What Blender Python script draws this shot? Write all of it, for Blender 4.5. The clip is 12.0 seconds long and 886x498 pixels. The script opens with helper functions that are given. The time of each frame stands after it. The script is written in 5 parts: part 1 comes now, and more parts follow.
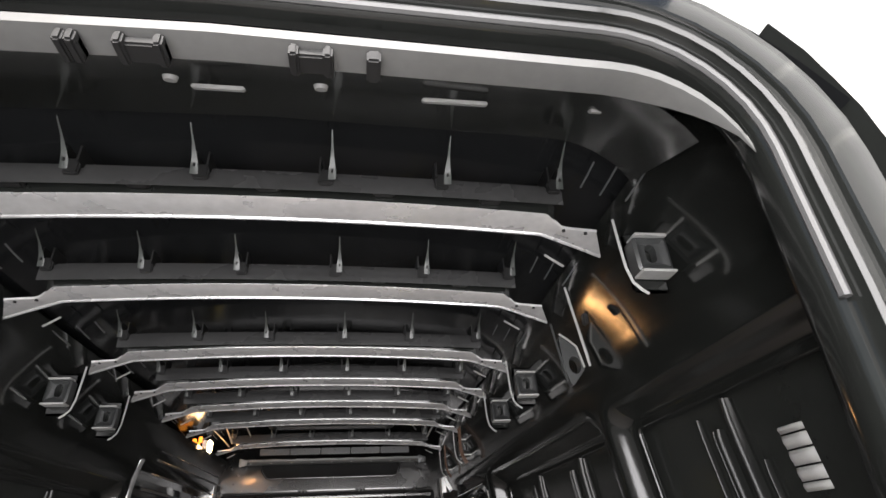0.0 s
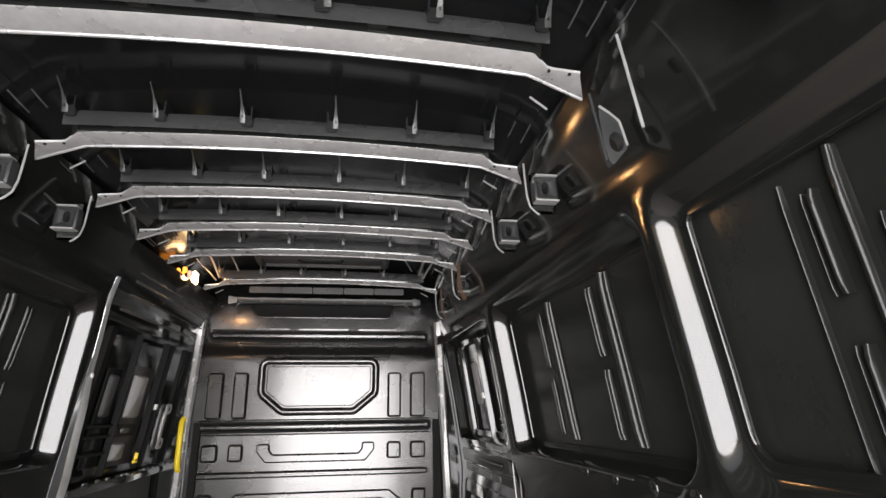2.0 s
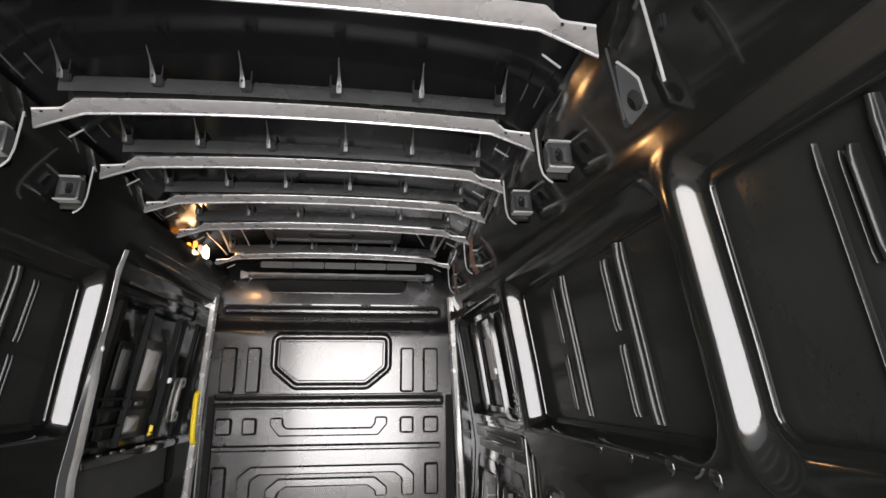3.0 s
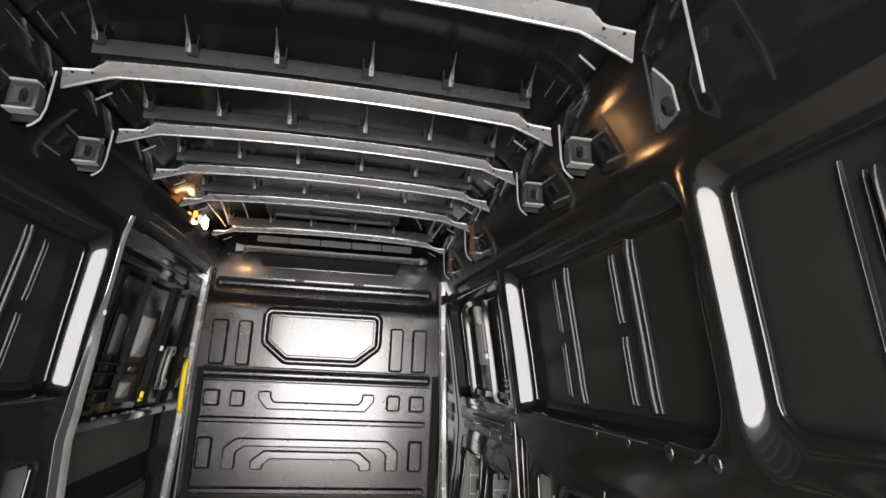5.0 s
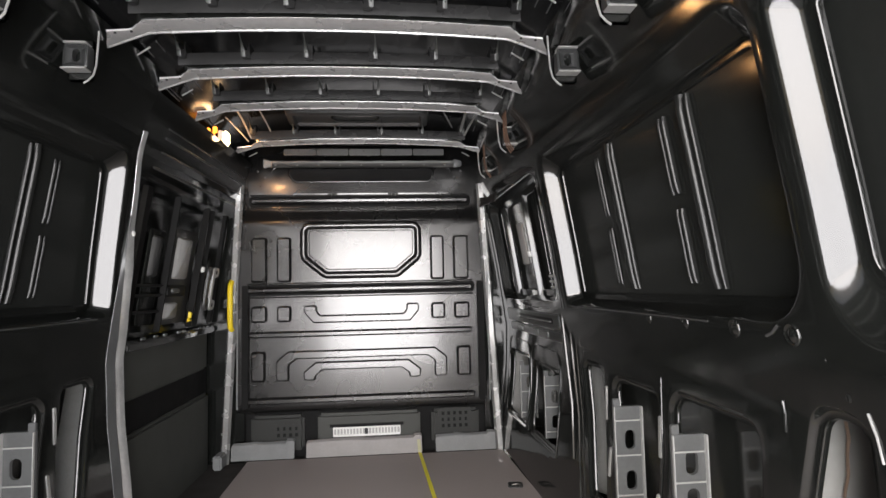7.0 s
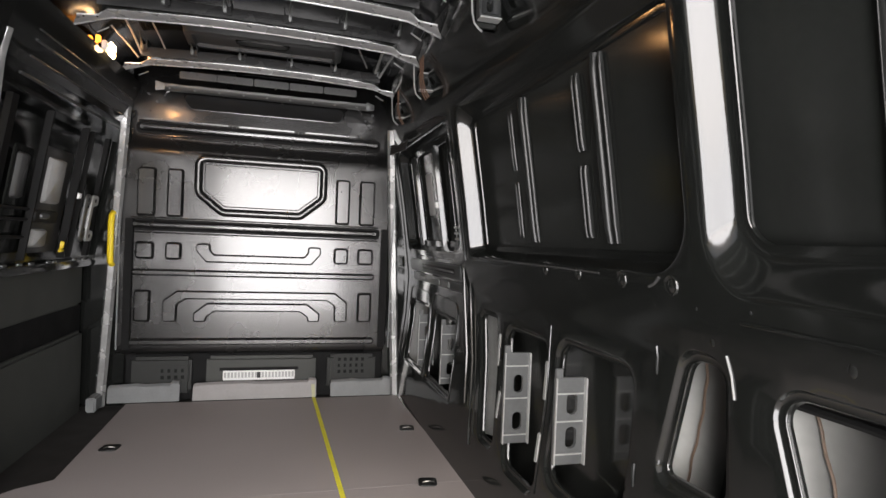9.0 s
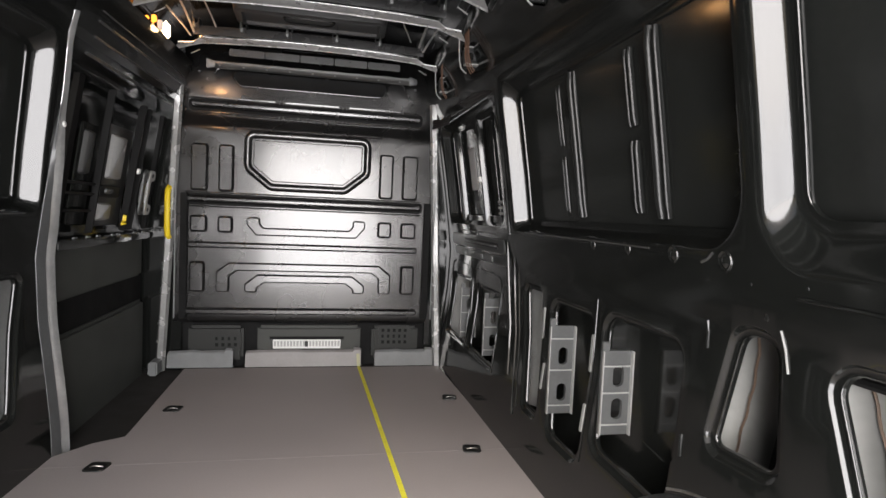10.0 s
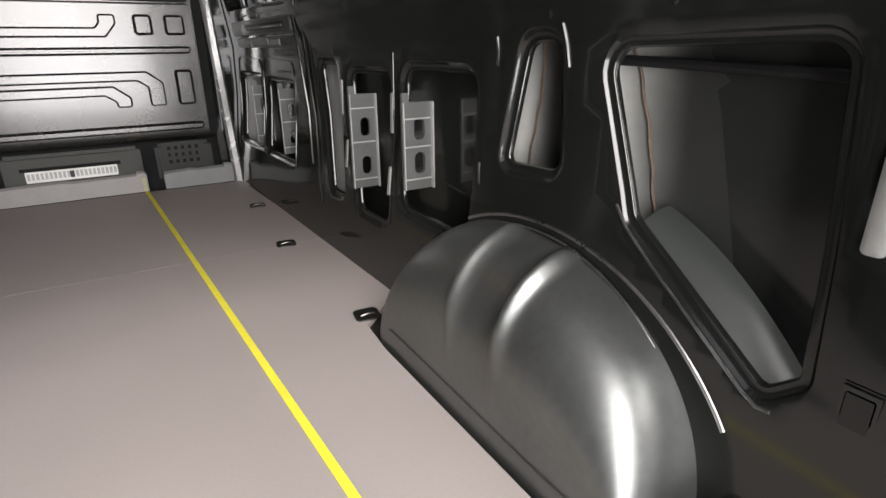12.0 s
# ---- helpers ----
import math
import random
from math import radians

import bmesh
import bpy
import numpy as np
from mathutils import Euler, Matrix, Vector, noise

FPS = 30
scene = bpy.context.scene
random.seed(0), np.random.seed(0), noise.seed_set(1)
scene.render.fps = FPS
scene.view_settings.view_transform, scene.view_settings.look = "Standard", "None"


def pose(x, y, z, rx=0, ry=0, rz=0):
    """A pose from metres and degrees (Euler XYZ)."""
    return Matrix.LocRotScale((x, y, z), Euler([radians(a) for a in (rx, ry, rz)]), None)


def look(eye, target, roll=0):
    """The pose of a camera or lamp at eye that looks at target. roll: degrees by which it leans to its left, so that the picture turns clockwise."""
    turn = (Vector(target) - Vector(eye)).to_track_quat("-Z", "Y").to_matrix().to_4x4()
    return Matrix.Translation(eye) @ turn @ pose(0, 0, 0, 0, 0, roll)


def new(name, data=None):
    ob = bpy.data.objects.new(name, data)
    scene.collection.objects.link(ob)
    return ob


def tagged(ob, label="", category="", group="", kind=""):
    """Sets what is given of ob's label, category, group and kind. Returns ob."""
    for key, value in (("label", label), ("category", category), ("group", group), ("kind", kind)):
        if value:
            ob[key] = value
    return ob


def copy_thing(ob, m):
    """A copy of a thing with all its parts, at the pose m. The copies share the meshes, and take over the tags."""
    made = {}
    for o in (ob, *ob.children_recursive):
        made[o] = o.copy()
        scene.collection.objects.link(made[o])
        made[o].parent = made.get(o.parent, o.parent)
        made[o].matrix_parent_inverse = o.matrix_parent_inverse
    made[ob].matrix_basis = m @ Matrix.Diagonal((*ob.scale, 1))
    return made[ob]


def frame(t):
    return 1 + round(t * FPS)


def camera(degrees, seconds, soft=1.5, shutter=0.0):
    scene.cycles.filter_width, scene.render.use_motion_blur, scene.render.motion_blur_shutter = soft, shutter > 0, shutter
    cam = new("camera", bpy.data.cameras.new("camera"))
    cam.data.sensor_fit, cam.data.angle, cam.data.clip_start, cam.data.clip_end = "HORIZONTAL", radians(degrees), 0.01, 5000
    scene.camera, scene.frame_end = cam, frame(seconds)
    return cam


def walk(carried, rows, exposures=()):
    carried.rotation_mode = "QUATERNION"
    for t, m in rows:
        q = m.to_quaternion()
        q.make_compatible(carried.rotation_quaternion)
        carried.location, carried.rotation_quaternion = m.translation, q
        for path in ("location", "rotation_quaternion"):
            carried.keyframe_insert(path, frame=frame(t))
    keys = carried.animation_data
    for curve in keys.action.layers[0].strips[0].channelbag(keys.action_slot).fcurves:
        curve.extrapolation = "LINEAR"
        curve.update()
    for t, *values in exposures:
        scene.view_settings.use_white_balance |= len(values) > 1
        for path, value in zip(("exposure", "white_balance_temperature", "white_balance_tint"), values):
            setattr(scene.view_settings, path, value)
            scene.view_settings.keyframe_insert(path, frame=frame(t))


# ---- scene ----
cam = camera(77.7, 12.0)
PATH = [
    (0, (0.204, -0.069, 1.229), (0.468, 1.665, 2.188), -2.7),
    (0.5, (0.226, -0.003, 1.191), (0.467, 1.759, 2.106), -5.2),
    (1, (0.214, 0.154, 1.156), (0.502, 1.954, 1.978), -3.1),
    (1.5, (0.181, 0.265, 1.091), (0.587, 2.135, 1.675), -0.2),
    (2, (0.206, 0.288, 1.088), (0.506, 2.183, 1.653), -0.8),
    (2.5, (0.22, 0.324, 1.075), (0.481, 2.246, 1.561), -0.6),
    (3, (0.238, 0.349, 1.084), (0.481, 2.274, 1.572), -0.4),
    (3.2, (0.222, 0.327, 1.093), (0.431, 2.229, 1.676), -1.7),
    (4.8, (0.111, 0.314, 1.066), (0.442, 2.233, 1.52), 2.8),
    (5, (0.11, 0.317, 1.07), (0.44, 2.241, 1.507), 2.6),
    (5.5, (0.098, 0.355, 1.049), (0.4, 2.301, 1.397), 1.2),
    (6, (0.11, 0.422, 1.048), (0.331, 2.386, 1.352), -0.1),
    (6.5, (0.157, 0.461, 1.037), (0.359, 2.43, 1.326), -1.8),
    (7, (0.185, 0.476, 1.005), (0.362, 2.464, 1.143), -1.3),
    (7.2, (0.241, 0.518, 1.02), (0.388, 2.511, 1.099), -1.4),
    (7.5, (0.223, 0.508, 0.998), (0.52, 2.485, 1.044), -1.8),
    (7.7, (0.208, 0.474, 0.947), (0.599, 2.435, 0.947), 1.0),
    (9.3, (0.17, 0.496, 0.97), (0.692, 2.426, 0.933), 2.3),
    (9.5, (0.155, 0.485, 0.968), (0.665, 2.418, 0.908), 2.5),
    (10, (0.134, 0.466, 0.968), (0.53, 2.423, 0.848), 2.5),
    (10.5, (0.126, 0.471, 0.959), (0.817, 2.332, 0.714), 1.9),
    (11, (0.122, 0.587, 0.928), (0.8, 2.44, 0.604), -0.0),
    (11.5, (0.112, 0.656, 0.882), (0.769, 2.503, 0.482), 1.8),
    (11.8, (0.151, 0.58, 0.778), (1.008, 2.295, 0.211), 1.5),
    (12, (0.205, 0.512, 0.751), (1.164, 2.122, 0.054), -0.6),
]
walk(cam, [(t, look(eye, target, roll)) for t, eye, target, roll in PATH], [(0.0, -0.2), (0.5, 0.05), (1.0, 0.25), (2.0, 0.3), (3.2, 0.28), (5.0, 0.33), (7.5, 0.3), (9.5, 0.24), (12.0, 0.07)])

# ---- world and light ----
world = bpy.data.worlds.new("sky")
scene.world = world
world.use_nodes = True
wn = world.node_tree
sky = wn.nodes.new("ShaderNodeTexSky")
sky.sky_type, sky.sun_disc = "NISHITA", False
sky.sun_elevation, sky.sun_rotation = radians(38), radians(200)
sky.air_density, sky.dust_density = 1.0, 4.0
wn.links.new(sky.outputs["Color"], wn.nodes["Background"].inputs["Color"])
wn.nodes["Background"].inputs["Strength"].default_value = 0.12
sun_data = bpy.data.lights.new("sun", "SUN")
sun_data.energy, sun_data.angle, sun_data.color = 1.2, radians(12), (1.0, 0.97, 0.93)
sun = new("sun", sun_data)
day_data = bpy.data.lights.new("rear_daylight", "AREA")
day_data.shape, day_data.size, day_data.size_y, day_data.energy, day_data.color = "RECTANGLE", 1.9, 4.0, 300.0, (1.0, 0.975, 0.985)
day = new("rear_daylight", day_data)
day.matrix_world = look((0, -1.0, 1.4), (0, 1.0, 1.4))
sun.matrix_world = look((0, 0, 0), (math.sin(radians(200)) * -0.6, math.cos(radians(200)) * -0.9, -0.75))

# ---- materials ----


def material(name, colour, rough=0.5, metal=0.0, vary=0.15, scale=6.0, fine=90.0, bump=0.02, coat=0.0, spec=0.5, rvary=0.12):
    m = bpy.data.materials.new(name)
    m.use_nodes = True
    nt = m.node_tree
    p = nt.nodes["Principled BSDF"]
    p.inputs["Metallic"].default_value = metal
    p.inputs["Coat Weight"].default_value = coat
    p.inputs["Coat Roughness"].default_value = 0.12
    p.inputs["Specular IOR Level"].default_value = spec
    tc = nt.nodes.new("ShaderNodeTexCoord")
    big = nt.nodes.new("ShaderNodeTexNoise")
    big.inputs["Scale"].default_value, big.inputs["Detail"].default_value = scale, 5.0
    small = nt.nodes.new("ShaderNodeTexNoise")
    small.inputs["Scale"].default_value, small.inputs["Detail"].default_value = fine, 3.0
    nt.links.new(tc.outputs["Object"], big.inputs["Vector"])
    nt.links.new(tc.outputs["Object"], small.inputs["Vector"])
    mixn = nt.nodes.new("ShaderNodeMath")
    mixn.operation = "MULTIPLY_ADD"
    mixn.inputs[1].default_value = 0.5
    nt.links.new(small.outputs["Fac"], mixn.inputs[0])
    nt.links.new(big.outputs["Fac"], mixn.inputs[2])
    ramp = nt.nodes.new("ShaderNodeMapRange")
    ramp.inputs["From Min"].default_value, ramp.inputs["From Max"].default_value = 0.45, 1.05
    ramp.inputs["To Min"].default_value, ramp.inputs["To Max"].default_value = 1 - vary, 1 + vary
    nt.links.new(mixn.outputs[0], ramp.inputs["Value"])
    col = nt.nodes.new("ShaderNodeVectorMath")
    col.operation = "SCALE"
    col.inputs[0].default_value = colour
    nt.links.new(ramp.outputs[0], col.inputs["Scale"])
    nt.links.new(col.outputs[0], p.inputs["Base Color"])
    rr = nt.nodes.new("ShaderNodeMapRange")
    rr.inputs["From Min"].default_value, rr.inputs["From Max"].default_value = 0.3, 0.7
    rr.inputs["To Min"].default_value, rr.inputs["To Max"].default_value = rough * (1 - rvary), rough * (1 + rvary)
    nt.links.new(big.outputs["Fac"], rr.inputs["Value"])
    nt.links.new(rr.outputs[0], p.inputs["Roughness"])
    if bump:
        b = nt.nodes.new("ShaderNodeBump")
        b.inputs["Strength"].default_value, b.inputs["Distance"].default_value = bump, 0.01
        nt.links.new(mixn.outputs[0], b.inputs["Height"])
        nt.links.new(b.outputs[0], p.inputs["Normal"])
    return m


def glow(name, colour, strength):
    m = bpy.data.materials.new(name)
    m.use_nodes = True
    p = m.node_tree.nodes["Principled BSDF"]
    p.inputs["Base Color"].default_value = (*colour, 1)
    p.inputs["Emission Color"].default_value = (*colour, 1)
    p.inputs["Emission Strength"].default_value = strength
    return m


PAINT = material("black_gloss_paint", (0.009, 0.0097, 0.009), 0.11, 0.0, 0.12, 5.0, 40.0, 0.016, spec=0.58)
RIBM = material("rib_paint", (0.012, 0.0125, 0.012), 0.2, 0.0, 0.12, 5.0, 40.0, 0.03, spec=0.27)
BULK = material("bulkhead_paint", (0.074, 0.073, 0.072), 0.27, 0.87, 0.06, 2.5, 80.0, 0.0, coat=0.6)
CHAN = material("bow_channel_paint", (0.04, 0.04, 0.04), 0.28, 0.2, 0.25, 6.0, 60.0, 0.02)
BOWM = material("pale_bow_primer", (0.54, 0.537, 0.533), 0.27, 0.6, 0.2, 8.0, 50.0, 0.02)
HEADM = material("header_grey", (0.11, 0.11, 0.107), 0.4, 0.2, 0.15, 8.0, 60.0, 0.02)
ARCH = material("arch_paint", (0.15, 0.156, 0.154), 0.35, 0.82, 0.15, 5.0, 60.0, 0.015)
# pale primer; its shading to near black rearward is painted into the colour
SHEET = material("primer_shaded_rearward", (0.22, 0.22, 0.208), 0.5, 0.0, 0.12, 9.0, 60.0, 0.03)
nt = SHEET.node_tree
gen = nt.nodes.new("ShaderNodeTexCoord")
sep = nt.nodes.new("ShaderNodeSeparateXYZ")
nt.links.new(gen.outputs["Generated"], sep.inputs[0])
fade_noise = nt.nodes.new("ShaderNodeTexNoise")
fade_noise.inputs["Scale"].default_value, fade_noise.inputs["Detail"].default_value = 7.0, 3.0
nt.links.new(gen.outputs["Object"], fade_noise.inputs["Vector"])
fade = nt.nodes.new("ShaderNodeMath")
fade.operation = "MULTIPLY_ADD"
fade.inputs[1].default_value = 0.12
nt.links.new(fade_noise.outputs["Fac"], fade.inputs[0])
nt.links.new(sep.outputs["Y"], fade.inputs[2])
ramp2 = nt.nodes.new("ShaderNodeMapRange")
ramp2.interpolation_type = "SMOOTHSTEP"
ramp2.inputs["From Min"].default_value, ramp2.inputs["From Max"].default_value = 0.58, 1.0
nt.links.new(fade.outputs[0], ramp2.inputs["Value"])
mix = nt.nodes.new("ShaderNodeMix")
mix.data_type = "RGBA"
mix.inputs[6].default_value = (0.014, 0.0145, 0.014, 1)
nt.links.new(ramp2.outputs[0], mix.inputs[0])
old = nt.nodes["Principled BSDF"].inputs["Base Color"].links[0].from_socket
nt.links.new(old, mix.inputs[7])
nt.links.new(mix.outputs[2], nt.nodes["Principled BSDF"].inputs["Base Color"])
# brighter than the arch paint, so the lip highlights sit in the colour
LIPM = material("highlight_metal_lip", (0.55, 0.55, 0.54), 0.3, 1.0, 0.2, 20.0, 90.0, 0.02)
LEDGE = material("ledge_paint", (0.036, 0.04, 0.037), 0.35, 0.0, 0.15, 6.0, 60.0, 0.02)
DARKGREY = material("dark_grey_paint", (0.07, 0.07, 0.07), 0.4, 0.3, 0.15, 6.0, 60.0, 0.02)
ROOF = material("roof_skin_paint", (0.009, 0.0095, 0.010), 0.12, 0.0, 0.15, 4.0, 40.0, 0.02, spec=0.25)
SKIN = material("outer_skin_paint", (0.017, 0.0182, 0.017), 0.14, 0.0, 0.15, 3.0, 60.0, 0.012, spec=0.4)
PRIMER = material("pale_grey_primer", (0.24, 0.24, 0.232), 0.5, 0.0, 0.16, 7.0, 80.0, 0.02)
BRACKET = material("grey_bracket_paint", (0.105, 0.108, 0.108), 0.4, 0.3, 0.15, 9.0, 80.0, 0.02)
SIDEP = material("roof_plate_paint", (0.048, 0.05, 0.05), 0.35, 0.3, 0.15, 9.0, 80.0, 0.02)
SEAL = material("rusty_sealant", (0.075, 0.05, 0.034), 0.7, 0.0, 0.3, 20.0, 120.0, 0.1)
PLY = material("taupe_floor_board", (0.318, 0.284, 0.273), 0.55, 0.0, 0.08, 2.0, 160.0, 0.03, spec=0.35)
EDGE = material("dark_board_edge", (0.02, 0.018, 0.016), 0.7)
PLASTIC = material("grey_plastic_trim", (0.056, 0.058, 0.053), 0.6, 0.0, 0.08, 4.0, 300.0, 0.06, spec=0.3)
TRIMP = material("dark_trim_plastic", (0.026, 0.027, 0.025), 0.55, 0.0, 0.08, 4.0, 300.0, 0.06, spec=0.3)
BLACK = material("black_plastic", (0.007, 0.007, 0.007), 0.5, 0.0, 0.1)
WHITE = material("white_plastic", (0.75, 0.75, 0.73), 0.5, 0.0, 0.05)
YELLOW = material("yellow_plastic", (0.85, 0.62, 0.02), 0.45, 0.0, 0.06)
# same tape in a duller colour, to tone down where it faces daylight
DIMTAPE = material("dimmed_tape", (0.34, 0.33, 0.2), 0.6, 0.0, 0.15, 15.0, 90.0, 0.05)
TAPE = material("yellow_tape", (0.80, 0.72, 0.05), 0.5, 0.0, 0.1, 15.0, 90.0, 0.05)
STEEL = material("dull_steel", (0.3, 0.29, 0.27), 0.45, 1.0, 0.15, 30.0, 90.0, 0.03)
TAUPE = material("taupe_coated_flange", (0.25, 0.236, 0.23), 0.55, 0.0, 0.12, 9.0, 90.0, 0.04)
FLANGE = material("grey_floor_flange", (0.175, 0.18, 0.18), 0.6, 0.0, 0.12, 12.0, 90.0, 0.05)
PILLARM = material("scuffed_pillar_paint", (0.37, 0.37, 0.363), 0.24, 0.65, 0.2, 14.0, 70.0, 0.04)
POSTM = material("scuffed_post_paint", (0.5, 0.5, 0.49), 0.26, 0.6, 0.18, 14.0, 70.0, 0.04)
CONCRETE = material("outdoor_concrete", (0.3, 0.29, 0.28), 0.85, 0.0, 0.15, 0.6, 20.0, 0.1)
LAMP = glow("warm_lamp_glow", (1.0, 0.62, 0.3), 26.0)
RUBBER = material("matt_black_rubber", (0.008, 0.008, 0.008), 0.75, spec=0.2)
# pale paint that puts edge highlights into the base colour
EDGEP = material("edge_highlight_paint", (0.42, 0.42, 0.41), 0.35, 0.4, 0.2, 20.0, 90.0, 0.02)
# emission for the lamp's orange glints on nearby steel
AMBER = glow("amber_glow", (1.0, 0.36, 0.04), 2.2)
DOORSHEET = material("door_sheet_paint", (0.36, 0.36, 0.35), 0.4, 0.1, 0.12, 8.0, 60.0, 0.02)
# emission stands in for the daylight on the distant hall wall
SELFLIT = glow("self_lit_distance", (1.0, 0.98, 0.95), 1.1)

# ---- mesh helpers ----


def part(name, bm, mat, parent=None, label="", smooth=False):
    me = bpy.data.meshes.new(name)
    bmesh.ops.recalc_face_normals(bm, faces=bm.faces)
    bm.to_mesh(me)
    bm.free()
    me.materials.append(mat)
    if smooth:
        me.polygons.foreach_set("use_smooth", [True] * len(me.polygons))
        me.set_sharp_from_angle(angle=radians(40))
    ob = new(name, me)
    if parent:
        ob.parent = parent
    if label:
        ob["label"] = label
    return ob


def empty(name, at=(0, 0, 0)):
    ob = new(name)
    ob.empty_display_size = 0.05
    ob.location = at
    return ob


def add_box(bm, x0, x1, y0, y1, z0, z1, bev=0.0):
    r = bmesh.ops.create_cube(bm, size=1.0, matrix=Matrix.Translation(((x0 + x1) / 2, (y0 + y1) / 2, (z0 + z1) / 2)) @ Matrix.Diagonal((abs(x1 - x0), abs(y1 - y0), abs(z1 - z0), 1)))
    if bev:
        edges = list({e for v in r["verts"] for e in v.link_edges})
        bmesh.ops.bevel(bm, geom=edges, offset=bev, segments=2, affect="EDGES")
    return bm


def box(x0, x1, y0, y1, z0, z1, bev=0.0):
    return add_box(bmesh.new(), x0, x1, y0, y1, z0, z1, bev)


def rounded(poly, r, n=5):
    """The polygon with its corners rounded; r is one radius or one for each corner."""
    out, k = [], len(poly)
    for i, p in enumerate(poly):
        rad = r[i] if isinstance(r, (list, tuple)) else r
        p, a, b = Vector(p), Vector(poly[i - 1]), Vector(poly[(i + 1) % k])
        u, v = (a - p), (b - p)
        lu, lv = u.length, v.length
        u, v = u / lu, v / lv
        half = math.acos(max(-1, min(1, u.dot(v)))) / 2
        cut = min(rad / math.tan(half), 0.48 * lu, 0.48 * lv)
        rad = cut * math.tan(half)
        c = p + (u + v).normalized() * (rad / math.sin(half))
        s, e = p + u * cut - c, p + v * cut - c
        ang = s.angle_signed(e) if s.length > 1e-9 else 0
        for j in range(n + 1):
            t = -ang * j / n
            out.append((c.x + s.x * math.cos(t) - s.y * math.sin(t), c.y + s.x * math.sin(t) + s.y * math.cos(t)))
    return out


def offset(poly, d):
    """The polygon grown by d (shrunk where d is negative)."""
    area = sum(poly[i - 1][0] * p[1] - p[0] * poly[i - 1][1] for i, p in enumerate(poly))
    sgn, out, k = (1 if area > 0 else -1), [], len(poly)
    for i, p in enumerate(poly):
        a, b = poly[i - 1], poly[(i + 1) % k]
        e1, e2 = Vector((p[0] - a[0], p[1] - a[1])), Vector((b[0] - p[0], b[1] - p[1]))
        n1, n2 = Vector((e1.y, -e1.x)).normalized() * sgn, Vector((e2.y, -e2.x)).normalized() * sgn
        m = n1 + n2
        if m.length < 1e-6:
            m = n1
        m = m.normalized()
        m = m / max(0.4, m.dot(n1))
        out.append((p[0] + m.x * d, p[1] + m.y * d))
    return out


def loft(bm, loops, closed=True, cap=False):
    """Faces between loops of places, one after another."""
    rings = [[bm.verts.new(p) for p in loop] for loop in loops]
    for a, b in zip(rings, rings[1:]):
        k = len(a)
        for i in range(k if closed else k - 1):
            j = (i + 1) % k
            bm.faces.new((a[i], a[j], b[j], b[i]))
    if cap:
        bm.faces.new(rings[0])
        bm.faces.new(rings[-1])
    return rings


def sweep(bm, path, w, h=None, n=8, up=(0, 0, 1)):
    """A bar of oval section w by h along a path."""
    h = w if h is None else h
    loops = []
    path = [Vector(p) for p in path]
    for i, p in enumerate(path):
        d = (path[min(i + 1, len(path) - 1)] - path[max(i - 1, 0)]).normalized()
        side = d.cross(Vector(up)).normalized()
        top = side.cross(d).normalized()
        loops.append([p + side * (math.cos(2 * math.pi * a / n) * w) + top * (math.sin(2 * math.pi * a / n) * h) for a in range(n)])
    loft(bm, loops, True, True)
    return bm


def inside(p, poly):
    hit, k = False, len(poly)
    for i in range(k):
        (x0, y0), (x1, y1) = poly[i - 1], poly[i]
        if (y0 > p[1]) != (y1 > p[1]) and p[0] < (x1 - x0) * (p[1] - y0) / (y1 - y0) + x0:
            hit = not hit
    return hit


# ---- the van's section ----
YB = 3.965
PZ = [-0.25, 0.0, 0.12, 0.28, 0.5, 0.75, 0.92, 1.15, 1.45, 1.52, 1.56, 1.6, 1.66, 1.72, 1.8, 1.88]
PX = [0.89, 0.895, 0.90, 0.915, 0.94, 0.95, 0.928, 0.895, 0.845, 0.8335, 0.8265, 0.812, 0.797, 0.778, 0.748, 0.70]
QZ = [-0.25, 0.0, 0.3, 0.7, 0.92, 1.15, 1.45, 1.6, 1.75, 1.86, 1.93]
QX = [1.0, 1.03, 1.045, 1.045, 1.005, 0.97, 0.92, 0.90, 0.87, 0.82, 0.76]


def smoothed(zs, xs):
    grid = np.arange(-0.3, 2.0, 0.005)
    vals = np.interp(grid, zs, xs)
    k = np.hanning(13)
    pad = np.pad(vals, 6, mode="edge")
    return grid, np.convolve(pad, k / k.sum(), "valid")


PG, PV = smoothed(PZ, PX)
QG, QV = smoothed(QZ, QX)


def taper(y):
    return -0.055 * min(1, max(0, (y - 2.0) / 1.9))


def inner(side, y, z, out=0.0):
    return (side * (float(np.interp(z, PG, PV)) + taper(y) + out), y, z)


def outer(side, y, z, out=0.0):
    return (side * (float(np.interp(z, QG, QV)) + taper(y) + out), y, z)


ROLL = ((0.0, 0.0), (0.06, 0.012), (0.12, 0.045), (0.2, 0.118), (0.3, 0.23), (0.42, 0.378), (0.55, 0.545), (0.68, 0.706), (0.8, 0.838), (0.9, 0.932), (1.0, 1.0))


def rolled(loop, depth, r, slope):
    """An opening whose edge rolls in by r and slopes down to a depth: outer loop, inner loop, depth, flange width."""
    return (offset(loop, r), offset(loop, -slope * (depth - r)), depth, 0.03 if depth > 0.03 else 0.012)


def even(a, b, step=0.03):
    """Two loops of as many corners, cut into as many short steps."""
    pa, pb, k = [], [], len(a)
    for i in range(k):
        (x0, y0), (x1, y1) = a[i], a[(i + 1) % k]
        (u0, v0), (u1, v1) = b[i], b[(i + 1) % k]
        n = max(1, int(math.hypot(x1 - x0, y1 - y0) / step))
        for q in range(n):
            f = q / n
            pa.append((x0 + (x1 - x0) * f, y0 + (y1 - y0) * f))
            pb.append((u0 + (u1 - u0) * f, v0 + (v1 - v0) * f))
    return pa, pb


